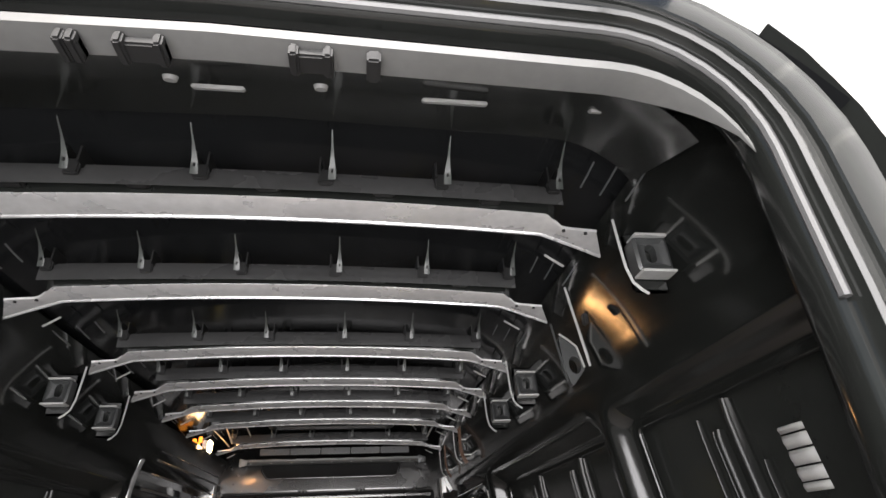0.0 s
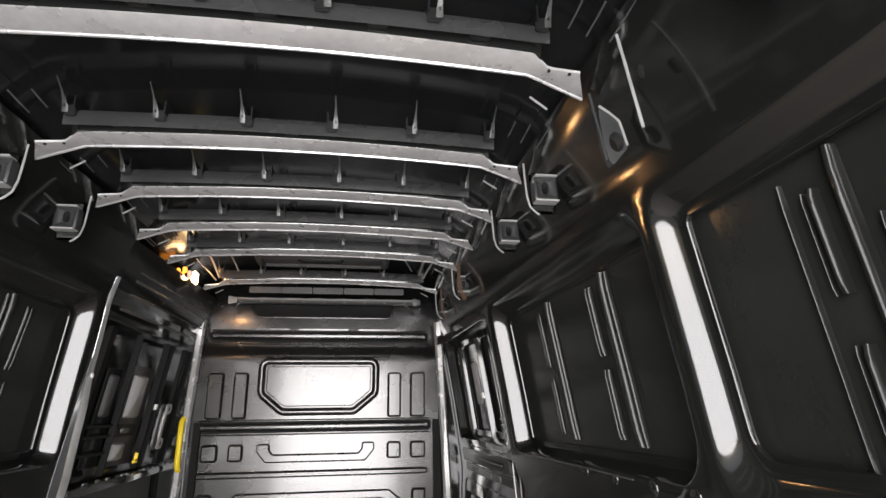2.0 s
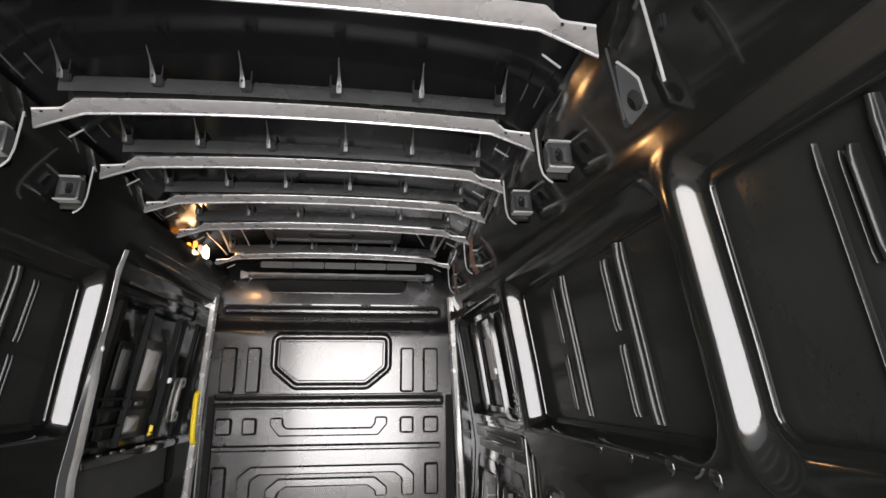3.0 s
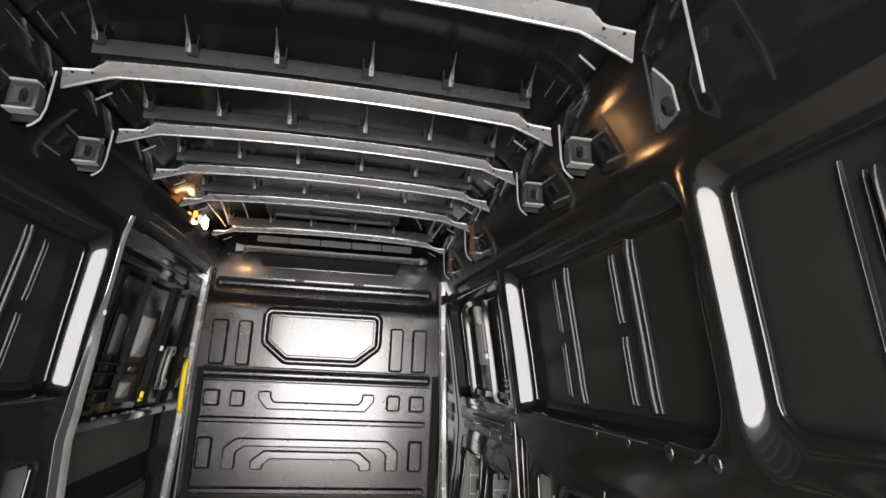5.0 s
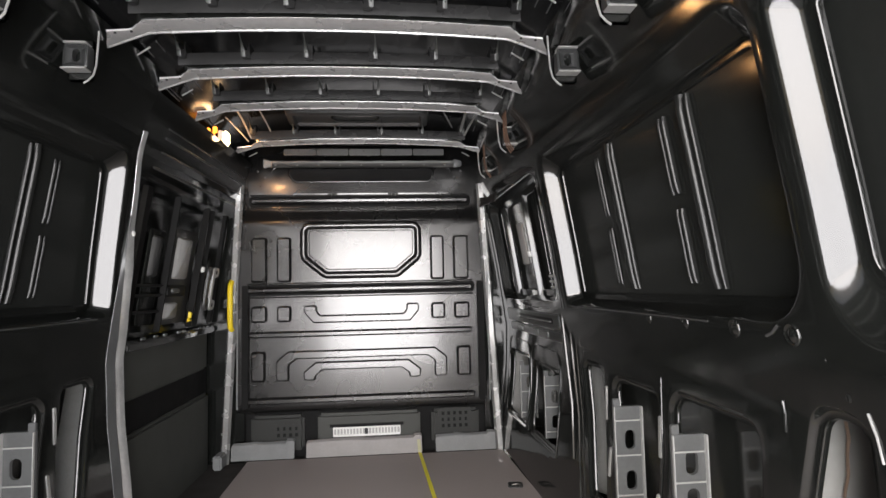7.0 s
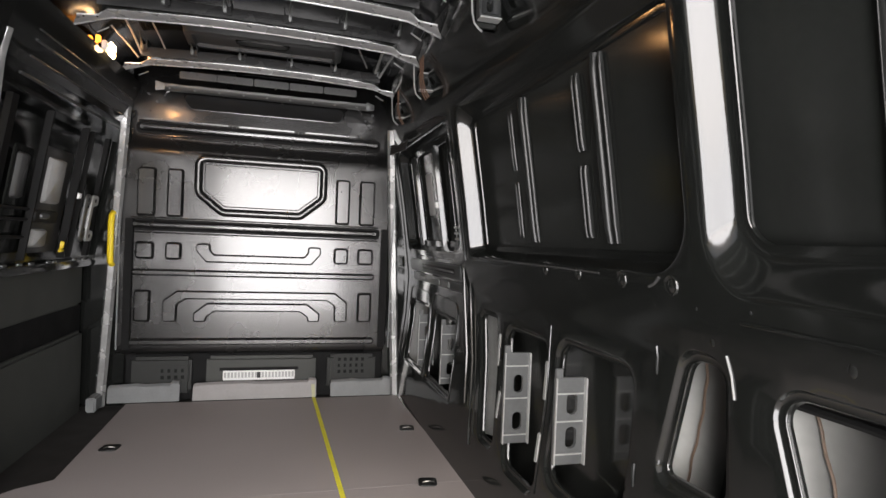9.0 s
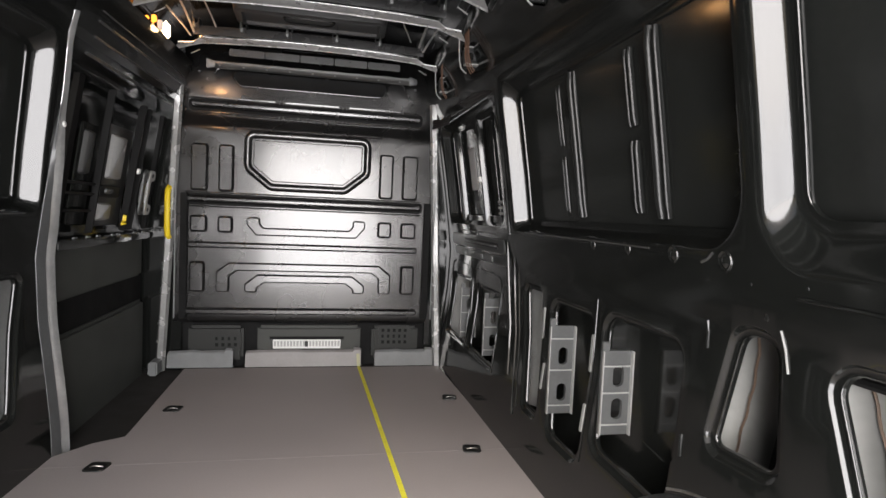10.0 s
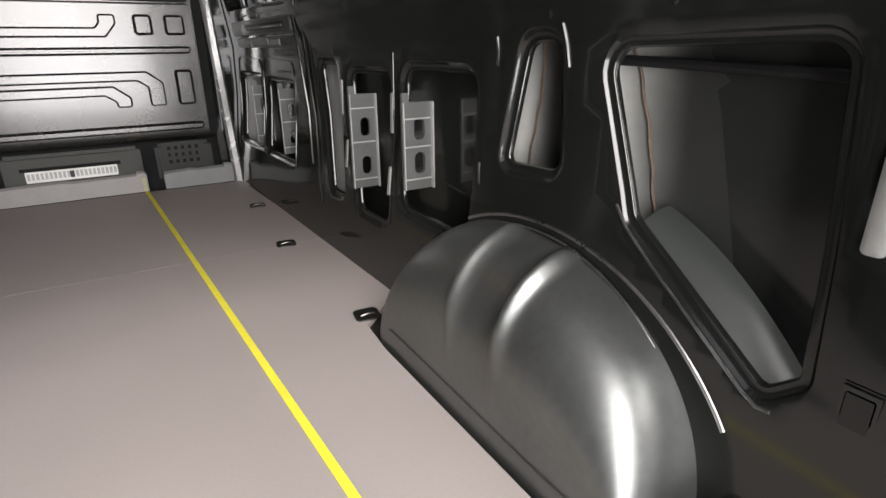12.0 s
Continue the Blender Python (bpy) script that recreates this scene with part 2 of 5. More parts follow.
def skin(name, outline, holes, side, mat, parent, label="", step=(0.06, 0.025)):
    """A pressed inner panel with rolled openings in the plane of y and z."""
    from mathutils.geometry import delaunay_2d_cdt
    verts, edges = [], []

    def chain(loop):
        base = len(verts)
        verts.extend(Vector(p) for p in loop)
        edges.extend((base + i, base + (i + 1) % len(loop)) for i in range(len(loop)))

    def span(loop):
        return min(p[0] for p in loop), max(p[0] for p in loop), min(p[1] for p in loop), max(p[1] for p in loop)

    def within(p, loop, sp):
        return sp[0] <= p[0] <= sp[1] and sp[2] <= p[1] <= sp[3] and inside(p, loop)

    fine = even(outline, outline, 0.03)[0]
    chain(fine)
    cut = [(even(a, b), d, fl) for a, b, d, fl in holes]
    rims = [(ab[0], span(ab[0])) for ab, d, fl in cut]
    guard = [(g, span(g)) for g in (offset(r, 0.012) for r, _ in rims)]
    for r, _ in rims:
        chain(r)
    ys, zs = [p[0] for p in outline], [p[1] for p in outline]
    core = offset(outline, -0.012)
    for a in np.arange(min(ys) + 0.03, max(ys), step[0]):
        for b in np.arange(min(zs) + 0.02, max(zs), step[1]):
            q = (float(a), float(b))
            if inside(q, core) and not any(within(q, g, sp) for g, sp in guard):
                verts.append(Vector(q))
    vs, es, fs, *_ = delaunay_2d_cdt(verts, edges, [], 0, 1e-5)
    bm = bmesh.new()
    made = [bm.verts.new(inner(side, v.x, v.y)) for v in vs]
    for f in fs:
        c = (sum(vs[i].x for i in f) / 3, sum(vs[i].y for i in f) / 3)
        if inside(c, outline) and not any(within(c, r, sp) for r, sp in rims):
            bm.faces.new([made[i] for i in f])
    for (a, b), d, fl in cut:
        loops = [[inner(side, p[0] + (q[0] - p[0]) * u, p[1] + (q[1] - p[1]) * u, d * v) for p, q in zip(a, b)] for u, v in ROLL]
        for o, e in ((fl * 0.5, 0.001), (fl, 0.001), (fl + 0.0025, 0.004), (fl + 0.003, 0.012)):
            loops.append([inner(side, *p, d + e) for p in offset(b, -o)])
        loft(bm, loops)
    bmesh.ops.remove_doubles(bm, verts=bm.verts, dist=0.0006)
    bmesh.ops.delete(bm, geom=[v for v in bm.verts if not v.link_faces], context="VERTS")
    return part(name, bm, mat, parent, label, True)


def sheet(name, side, y0, y1, z0, z1, fn, mat, parent, label="", ny=12, nz=40, out=0.0):
    bm = bmesh.new()
    loops = [[fn(side, y0 + (y1 - y0) * i / ny, z0 + (z1 - z0) * j / nz, out) for j in range(nz + 1)] for i in range(ny + 1)]
    loft(bm, loops, False)
    return part(name, bm, mat, parent, label, True)

# ---- large structure ----
# ground outside
bm = bmesh.new()
bmesh.ops.create_grid(bm, x_segments=8, y_segments=8, size=400.0, matrix=Matrix.Translation((0, 0, -0.68)))
tagged(part("ground", bm, CONCRETE), "pale grey concrete yard around the van", "ground", kind="structure")

# hall wall and beams glow by themselves instead of being lit
backdrop = tagged(part("backdrop", box(9.0, 9.3, -10.0, 40.0, -0.7, 16.0), SELFLIT), "hall wall beyond the van, self-lit to look overexposed", "backdrop", kind="structure")
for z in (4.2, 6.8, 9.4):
    part("beam", box(8.8, 9.0, -10.0, 40.0, z, z + 0.35), SELFLIT, backdrop)

# floor: plywood boards on a dark sill
floor = tagged(empty("floor"), "taupe plywood cargo floor boards with dark edges", "floor", kind="structure")


def board(name, poly, parent, top=0.0, thick=0.018):
    bm = bmesh.new()
    lo, hi = [(x, y, top - thick) for x, y in poly], [(x, y, top - 0.0006) for x, y in poly]
    cap = [(x, y, top) for x, y in offset(poly, -0.0006)]
    loft(bm, [lo, hi, cap], True, True)
    ob = part(name, bm, PLY, parent)
    return ob


def edge_x(y):
    return 0.918 - 0.047 * (y - 2.0)


SEAM = 2.63
board("floor_board", rounded([(edge_x(SEAM), SEAM + 0.0006), (edge_x(3.9), 3.9), (-0.70, 3.9), (-0.68, 2.90), (-0.78, 2.84), (-0.88, 2.72), (-0.88, SEAM + 0.0006)], 0.01, 2), floor)
board("floor_board", rounded([(-0.90, SEAM - 0.0006), (-0.91, 1.97), (-0.735, 1.85), (-0.722, 0.42), (0.722, 0.42), (0.722, 1.68), (0.735, 1.83), (edge_x(2.02), 2.0), (edge_x(SEAM), SEAM - 0.0006)], 0.008, 2), floor)
part("subfloor", box(-1.02, 1.02, 0.36, 4.2, -0.07, -0.03), EDGE, floor, "dark painted steel sheet under the boards")
bm = bmesh.new()
for s in (-1, 1):
    y1 = 2.84 if s < 0 else 3.95
    loft(bm, [[(s * (edge_x(y) - 0.004), y, -0.005), (s * (edge_x(y) + 0.02), y, -0.006), (s * (edge_x(y) + 0.03), y, -0.03)] for y in (1.9, 2.4, 2.84, y1)], False)
part("sill_channel", bm, SKIN, floor, "dark painted steel sill beside the boards", True)

WIN_T = 1.505


def rect(y0, y1, z0, z1, r=0.06, n=6):
    return rounded([(y0, z0), (y1, z0), (y1, z1), (y0, z1)], r, n)


def side_wall(side, name, label, front):
    w = tagged(empty(name), label, "wall", kind="structure")
    # the rear and middle window recesses: outer rim, foot, depth, flange
    rear = (rounded([(0.49, 0.883), (1.36, 0.883), (1.366, 1.543), (0.49, 1.543)], [0.13, 0.115, 0.065, 0.065], 16),
            rounded([(0.54, 0.967), (1.325, 0.967), (1.327, 1.50), (0.54, 1.50)], [0.10, 0.078, 0.04, 0.04], 16), 0.05, 0.02)
    edge = [(front, -0.05), (front, 1.86)]
    if front > 3:
        mid = (rounded([(1.405, 0.915), (2.751, 0.915), (2.751, 1.55), (1.405, 1.55)], [0.13, 0.045, 0.07, 0.085], 10),
               rounded([(1.455, 0.945), (2.727, 0.945), (2.727, 1.50), (1.455, 1.50)], [0.09, 0.03, 0.05, 0.06], 10), 0.066, 0.02)
    else:
        mid = (rounded([(1.405, 0.915), (2.716, 0.915), (2.642, 1.55), (1.405, 1.55)], [0.13, 0.045, 0.07, 0.085], 10),
               rounded([(1.455, 0.945), (2.684, 0.945), (2.616, 1.50), (1.455, 1.50)], [0.09, 0.03, 0.05, 0.06], 10), 0.066, 0.02)
        edge = [(2.80, -0.05), (2.80, 0.85), (2.73, 1.4), (2.69, 1.6), (2.69, 1.86)]
    holes = [rear, mid]
    holes += [rolled(rounded([(2.375, 0.22), (2.515, 0.22), (2.645, 0.70), (2.465, 0.70)], 0.035, 6), 0.012, 0.011, 0.2), rolled(rounded([(2.04, 0.2), (2.27, 0.2), (2.375, 0.68), (2.05, 0.68)], 0.05, 6), 0.012, 0.011, 0.2), rolled(rect(1.60, 1.98, 0.28, 0.70, 0.06), 0.012, 0.011, 0.2)]
    holes += [rolled(rounded([(1.30, 0.50), (1.50, 0.49), (1.44, 0.77), (1.33, 0.77)], [0.04, 0.03, 0.05, 0.05], 5), 0.012, 0.011, 0.2)]
    holes += [rolled(rounded([(0.79, 0.325), (0.845, 0.275), (1.125, 0.463), (1.236, 0.757), (0.835, 0.765)], [0.03, 0.03, 0.06, 0.05, 0.05], 6), 0.007, 0.006, 0.3)]
    if front > 3:
        holes += [rolled(rect(2.88, 3.88, 0.94, WIN_T, 0.06, 8), 0.055, 0.015, 0.24)]
        holes += [rolled(rect(2.93, 3.36, 0.25, 0.61, 0.04), 0.012, 0.011, 0.2), rolled(rect(3.42, 3.84, 0.25, 0.62, 0.04), 0.012, 0.011, 0.2)]
    skin("inner_panel", [(0.46, -0.05)] + edge + [(0.46, 1.86)], holes, side, PAINT, w)
    sheet("outer_skin", side, 0.42, front if front < 3 else 4.3, -0.2, 1.9, outer, SKIN, w)
    for (ya, za), (yb, zb), lab, reach in (((1.525, 0.44), (1.455, 0.80), 1, 0.13), ((1.165, 0.40), (1.27, 0.79), 1, 0.26), ((2.66, 0.18), (2.80, 0.74), 0, 0.2)) + ((((3.87, 0.14), (3.87, 0.64), 0, 0.05),) if front > 3 else ()):
        bm = bmesh.new()
        loft(bm, [[inner(side, ya + (yb - ya) * t, za + (zb - za) * t, 0.004), inner(side, ya + (yb - ya) * t + 0.004, za + (zb - za) * t, 0.045), outer(side, ya + (yb - ya) * t, za + (zb - za) * t, -0.05)] for t in np.linspace(0, 1, 8)], False)
        part("web_plate", bm, PRIMER, w, "pale primed steel web", True)
        # SHEET carries painted shade: pale at the front edge, dark to the rear
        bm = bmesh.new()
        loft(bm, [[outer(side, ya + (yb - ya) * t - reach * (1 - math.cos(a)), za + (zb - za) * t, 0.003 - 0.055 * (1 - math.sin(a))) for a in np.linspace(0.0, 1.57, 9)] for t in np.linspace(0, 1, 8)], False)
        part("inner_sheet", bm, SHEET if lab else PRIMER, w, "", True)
        if lab:
            bm = bmesh.new()
            sweep(bm, [outer(side, ya + (yb - ya) * t - 0.2 * reach + 0.003 * math.sin(9 * t) + 0.002 * math.sin(31 * t), za + (zb - za) * t, -0.026 + 0.001 * math.sin(7 * t)) for t in np.linspace(0, 1, 24)], 0.0032, 0.0025, 6)
            part("sealant_bead", bm, SEAL, w, "brownish sealant bead", True)
    bm = bmesh.new()
    loops = []
    for t in np.linspace(0.0, 1.0, 14):
        k = 0.25 + 0.75 * math.sin(math.pi * (0.12 + 0.8 * t)) ** 0.8
        loops.append([inner(side, 1.112 - 0.28 * t + a * k, 0.452 - 0.182 * t + b * k, o) for a, b, o in ((0.012, -0.014, 0.010), (0.008, 0.0, 0.018), (0.004, 0.018, 0.035), (0.0, 0.036, 0.055), (-0.003, 0.047, 0.072), (-0.004, 0.05, 0.09))])
    loft(bm, loops, False)
    part("ledge", bm, LEDGE, w, "grey ledge over the wheel housing", True)
    return w


wall_right = side_wall(1, "wall_right", "glossy dark grey steel side wall with pressed window recesses", 3.955)
wall_left = side_wall(-1, "wall_left", "glossy dark grey steel side wall ending at the door opening", 2.80)

# roof skin
ceiling = tagged(empty("ceiling"), "dark painted steel roof skin above the bows", "ceiling", kind="structure")
bm = bmesh.new()
loops = []
for i in range(33):
    x = -0.86 + 1.72 * i / 32
    z = 1.985 - 0.03 * (x / 0.6) ** 2 - (0.17 * max(0, (abs(x) - 0.6) / 0.26) ** 2)
    loops.append([(x, y, z) for y in (0.42, 1.2, 2.2, 3.2, 4.3)])
loft(bm, loops, False)
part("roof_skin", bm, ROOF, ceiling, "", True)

# ---- bulkhead ----
bulkhead = tagged(empty("bulkhead", (0, YB, 0)), "grey steel bulkhead with pressed swages and a blank window", "bulkhead", kind="structure")
BX = -0.02


def at_bulkhead(x, z, d):
    return (BX + x, -d, z)


def plate(name, poly, h, c, mat=None, parent=None, base=0.0, label="", lean=0.0):
    """A pressed shape that stands h proud of the bulkhead with sloped sides of width c; its top may lean out."""
    bm = bmesh.new()
    steps = ((0.0, 0.0), (0.3, 0.22), (0.55, 0.62), (0.78, 0.9), (1.0, 1.0))
    mid = sum(p[1] for p in poly) / len(poly)
    loft(bm, [[at_bulkhead(*p, base + h * v + lean * (p[1] - mid) * v) for p in offset(poly, -c * u)] for u, v in steps])
    bm.faces.new([v for v in bm.verts][-len(poly):])
    ob = part(name, bm, mat or BULK, parent or bulkhead, label, True)
    ob.data.polygons[len(ob.data.polygons) - 1].use_smooth = False
    return ob


def bulk_rect(x0, x1, z0, z1, r=0.018):
    return rounded([(x0, z0), (x1, z0), (x1, z1), (x0, z1)], r, 3)


bm = bmesh.new()
prof = [(0.262, -0.02), (0.272, -0.004), (0.285, 0.006), (0.30, 0.011), (0.32, 0.012), (1.40, 0.012), (1.425, 0.011), (1.437, 0.008), (1.45, 0.001), (1.465, -0.008), (1.48, -0.017), (1.495, -0.025), (1.51, -0.031), (1.53, -0.0345), (1.56, -0.036), (1.62, -0.037), (1.68, -0.038), (1.76, -0.043), (1.82, -0.06), (1.95, -0.13)]
loft(bm, [[(BX + x, -d, z) for z, d in prof] for x in np.linspace(-0.76, 0.76, 9)], False)
part("panel", bm, BULK, bulkhead, "", True)
for s in (-1, 1):
    for a, b in ((0.575, 0.675), (0.43, 0.52)):
        x0, x1 = sorted((s * a, s * b))
        plate("swage", bulk_rect(x0, x1, 1.055, 1.335), 0.02, 0.0135, base=0.012)
        plate("swage", bulk_rect(x0, x1, 0.81, 0.912), 0.02, 0.0135, base=0.012)
    x0, x1 = sorted((s * 0.585, s * 0.675))
    plate("swage", bulk_rect(x0, x1, 0.452, 0.637), 0.02, 0.0135, base=0.012)
# window blank: ring and inner plate
oct_ = [(-0.365, 1.415), (-0.365, 1.2), (-0.225, 1.085), (0.225, 1.085), (0.365, 1.2), (0.365, 1.415)]
ring_loop = rounded(oct_, [0.05, 0.06, 0.06, 0.06, 0.06, 0.05], 5)
bm = bmesh.new()
loft(bm, [[at_bulkhead(*p, d) for p in offset(ring_loop, o)] for o, d in ((0.014, 0.011), (0.0095, 0.025), (0.006, 0.032), (0.001, 0.037), (-0.005, 0.0395), (-0.011, 0.0398), (-0.017, 0.0388), (-0.022, 0.036), (-0.026, 0.031), (-0.029, 0.025), (-0.034, 0.0125))])
part("window_surround", bm, BULK, bulkhead, "", True)
plate("window_bed", offset(ring_loop, -0.031), 0.004, 0.003, base=0.0115)
plate("window_blank", offset(ring_loop, -0.041), 0.012, 0.007, base=0.014, label="blank steel window panel")
# cross rails
for z0, z1, w in ((0.985, 1.03, 0.70), (0.715, 0.757, 0.69), (0.315, 0.36, 0.70), (1.543, 1.588, 0.69)):
    base = -0.036 if z0 > 1.5 else 0.01
    lean = 0.14 if z0 > 1.5 else 0.0
    plate("cross_rail", bulk_rect(-w, w, z0, z1, 0.02), 0.028, 0.013, base=base, lean=lean)
    if z0 in (0.985, 1.543):
        plate("rail_bead", bulk_rect(-w + 0.03, w - 0.03, z0 + 0.013, z1 - 0.013, 0.009), 0.007, 0.0045, base=base + 0.0275, lean=lean)
        # flat black strip draws the dark shade outline round the rail
        plate("rail_shade", bulk_rect(-w - 0.012, w + 0.012, z0 - 0.013, z1 + 0.012, 0.024), 0.0035, 0.002, RUBBER, base=base + 0.0005, label="black strip painted as the shade round the rail")
        for zz in (z0 - 0.021, z1 + 0.018):
            bm = bmesh.new()
            sweep(bm, [at_bulkhead(x, zz, base + 0.004) for x in np.linspace(-w, w, 12)], 0.0045, 0.0045, 8)
            part("rolled_edge", bm, BULK, bulkhead, "", True)
        if lean:
            for xa, xb in ((-w + 0.02, -0.21), (-0.15, 0.17), (0.235, 0.55)):
                bm = bmesh.new()
                loft(bm, [[at_bulkhead(x, z1 + u, base + v) for u, v in ((0.013, -0.001), (0.0145, 0.006), (0.019, 0.0078), (0.028, 0.0098), (0.031, 0.0095), (0.032, -0.001))] for x in np.linspace(xa, xb, 5)], False)
                part("rolled_edge", bm, BULK, bulkhead, "", True)
        for s in (-1, 1):
            for k in (0.0, 0.025):
                for zz in (z0 - 0.028, z1 + 0.012):
                    plate("clip_slot", bulk_rect(s * 0.19 + k, s * 0.19 + k + 0.008, zz, zz + 0.012, 0.003), 0.007, 0.002, BLACK, base=base + 0.003)
# U swage and two stepped arches
plate("swage", rounded([(-0.355, 0.912), (-0.355, 0.865), (-0.30, 0.80), (0.30, 0.80), (0.355, 0.865), (0.355, 0.912), (0.275, 0.912), (0.275, 0.875), (0.255, 0.85), (-0.255, 0.85), (-0.275, 0.875), (-0.275, 0.912)], 0.016, 3), 0.018, 0.0095, base=0.012)
for a, zt, t in ((0.525, 0.635, 0.08), (0.36, 0.565, 0.075)):
    th = 0.052
    plate("swage", rounded([(-a, 0.452), (-a, zt - 0.06), (-a + 0.075, zt), (a - 0.075, zt), (a, zt - 0.06), (a, 0.452), (a - t, 0.452), (a - t, zt - 0.085), (a - t - 0.045, zt - th), (-a + t + 0.045, zt - th), (-a + t, zt - 0.085), (-a + t, 0.452)], 0.016, 3), 0.018, 0.0095, base=0.012)
# recess over the cab
loop = rounded([(-0.415, 1.694), (0.44, 1.694), (0.475, 1.774), (-0.475, 1.774)], [0.035, 0.035, 0.03, 0.03], 5)
bm = bmesh.new()
loft(bm, [[(BX + x, 0.040 - d, z) for x, z in offset(loop, o)] for o, d in ((0.004, -0.004), (0.0, 0.004), (-0.006, 0.002))])
bm.faces.new([v for v in bm.verts][-len(loop):])
part("cab_recess", bm, RUBBER, bulkhead, "black recess above the cross rail", True)
bm = bmesh.new()
loft(bm, [[(BX + x, 0.040 - d, z) for x, z in offset(loop, o)] for o, d in ((0.012, -0.003), (0.009, 0.002), (0.005, 0.005), (0.001, 0.0055), (-0.002, 0.002))])
part("recess_rim", bm, BULK, bulkhead, "", True)
for s in (-1, 1):
    for k, (xx, zz) in enumerate(((0.60, 1.72), (0.63, 1.665), (0.57, 1.615), (0.66, 1.61), (0.645, 1.76))):
        r = 0.008
        plate("panel_plug", rounded([(s * xx - r, zz - r), (s * xx + r, zz - r), (s * xx + r, zz + r), (s * xx - r, zz + r)], 0.0075, 3), 0.005, 0.003, BLACK if k % 2 else BRACKET, base=-0.036 if zz < 1.62 else -0.041)

# lower trim under the bulkhead
trim = tagged(empty("heater_trim", (0, YB, 0)), "dark grey plastic trim with vents below the bulkhead", "trim")
part("back_panel", box(-0.80, 0.80, 0.06, 0.08, -0.02, 0.32), RUBBER, trim)
for x0, x1 in ((-0.70, -0.38), (-0.30, 0.33), (0.40, 0.70)):
    part("trim_panel", box(x0, x1, 0.0, 0.06, 0.03, 0.245, 0.02), PLASTIC if -0.31 < x0 < 0 else TRIMP, trim)
# vent grille of white plastic
grille = part("vent_grille", box(-0.205, 0.205, -0.012, 0.004, 0.105, 0.118, 0.002), WHITE, trim, "white plastic vent grille")
part("frame_bar", box(-0.205, 0.205, -0.012, 0.004, 0.151, 0.161, 0.002), WHITE, grille)
for i in range(22):
    x = -0.205 + i * 0.0193
    part("slat", box(x, x + 0.0055, -0.010, 0.004, 0.117, 0.152), WHITE, grille)
part("slot", box(-0.225, 0.225, -0.004, 0.002, 0.161, 0.178), RUBBER, trim, "black slot above the grille")
part("slide_knob", box(-0.013, 0.007, -0.016, -0.004, 0.117, 0.152, 0.002), BLACK, grille, "black slide knob")
part("vent_back", box(-0.2, 0.2, -0.003, 0.003, 0.11, 0.155), DOORSHEET, grille)
for x0, z0, cols, rows in ((-0.545, 0.115, 4, 2), (0.46, 0.13, 5, 3)):
    part("vent_frame", box(x0 - 0.02, x0 + cols * 0.036 + 0.008, -0.002, 0.01, z0 - 0.016, z0 + rows * 0.038 + 0.008, 0.004), TRIMP, trim)
    for r in range(rows):
        for c in range(cols):
            part("vent_hole", box(x0 + c * 0.036, x0 + c * 0.036 + 0.024 - 0.004 * (r % 2), -0.004, 0.01, z0 + r * 0.038, z0 + r * 0.038 + 0.026, 0.003), RUBBER, trim)
# folded floor flange in three lengths
for x0, x1 in ((-0.80, -0.43), (-0.36, 0.335), (0.42, 0.79)):
    bm = bmesh.new()
    loft(bm, [[(x, YB - 0.055, 0.002), (x, YB - 0.05, 0.075 + e), (x, YB - 0.047, 0.090 + e), (x, YB - 0.03, 0.101 + e), (x, YB - 0.012, 0.098 + e)] for x, e in ((x0, -0.012), (x0 + 0.006, -0.004), (x0 + 0.1, 0.0), ((x0 + x1) / 2 - 0.05, 0.004), ((x0 + x1) / 2, -0.003), (x1 - 0.09, 0.0), (x1 - 0.05, 0.001), (x1 - 0.045, 0.014), (x1 - 0.006, 0.012), (x1, 0.002))], False)
    tagged(part("floor_flange", bm, FLANGE if abs(x0) > 0.4 else TAUPE, None, "", True), "grey coated steel flange at the floor's front end", "flange", "floor flanges")

# posts beside the bulkhead
for s in (-1, 1):
    post = tagged(empty("door_post" if s < 0 else "wall_post", (0, 0, 0)), "scuffed grey steel post beside the bulkhead", "post")
    bm = bmesh.new()
    xs = lambda z: 0.745 + 0.06 * (1 - z / 1.6) - 0.02 * (z / 1.6)
    loft(bm, [[(s * xs(z) + BX / 2, YB - 0.03, z), (s * (xs(z) + 0.012) + BX / 2, YB - 0.05, z), (s * (xs(z) + 0.04) + BX / 2, YB - 0.05, z), (s * (xs(z) + 0.055) + BX / 2, YB - 0.03, z), (s * (xs(z) + 0.06) + BX / 2, YB + 0.1, z)] for z in np.linspace(-0.02, 1.66, 12)], False)
    pf = part("post_face", bm, POSTM, post, "", True)
    part("post_seam", box(s * 0.765 - 0.004, s * 0.765 + 0.004, YB - 0.056, YB - 0.048, 0.3, 1.1, 0.002), FLANGE, pf)
    if s < 0:
        part("foot_bracket", box(-0.875, -0.825, YB - 0.15, YB - 0.04, -0.02, 0.06, 0.008), FLANGE, post, "grey folded bracket at the foot")
    part("edge_cover", box(s * 0.722 - 0.02, s * 0.722 + 0.02, YB - 0.045, YB - 0.005, 0.30, 1.04, 0.004), RUBBER, post, "black rubber edge cover")

bm = bmesh.new()
add_box(bm, -1.05, -0.74, YB + 0.012, YB + 0.25, -0.2, 1.95)
part("corner_panel", bm, PAINT, wall_left)
bm = bmesh.new()
add_box(bm, 0.74, 1.05, YB + 0.012, YB + 0.25, -0.2, 1.95)
part("corner_panel", bm, PAINT, wall_right)
bm = bmesh.new()
add_box(bm, -1.06, -1.03, 2.7, 4.0, -0.2, 1.75)
part("door_backing", bm, SKIN, wall_left)
bm = bmesh.new()
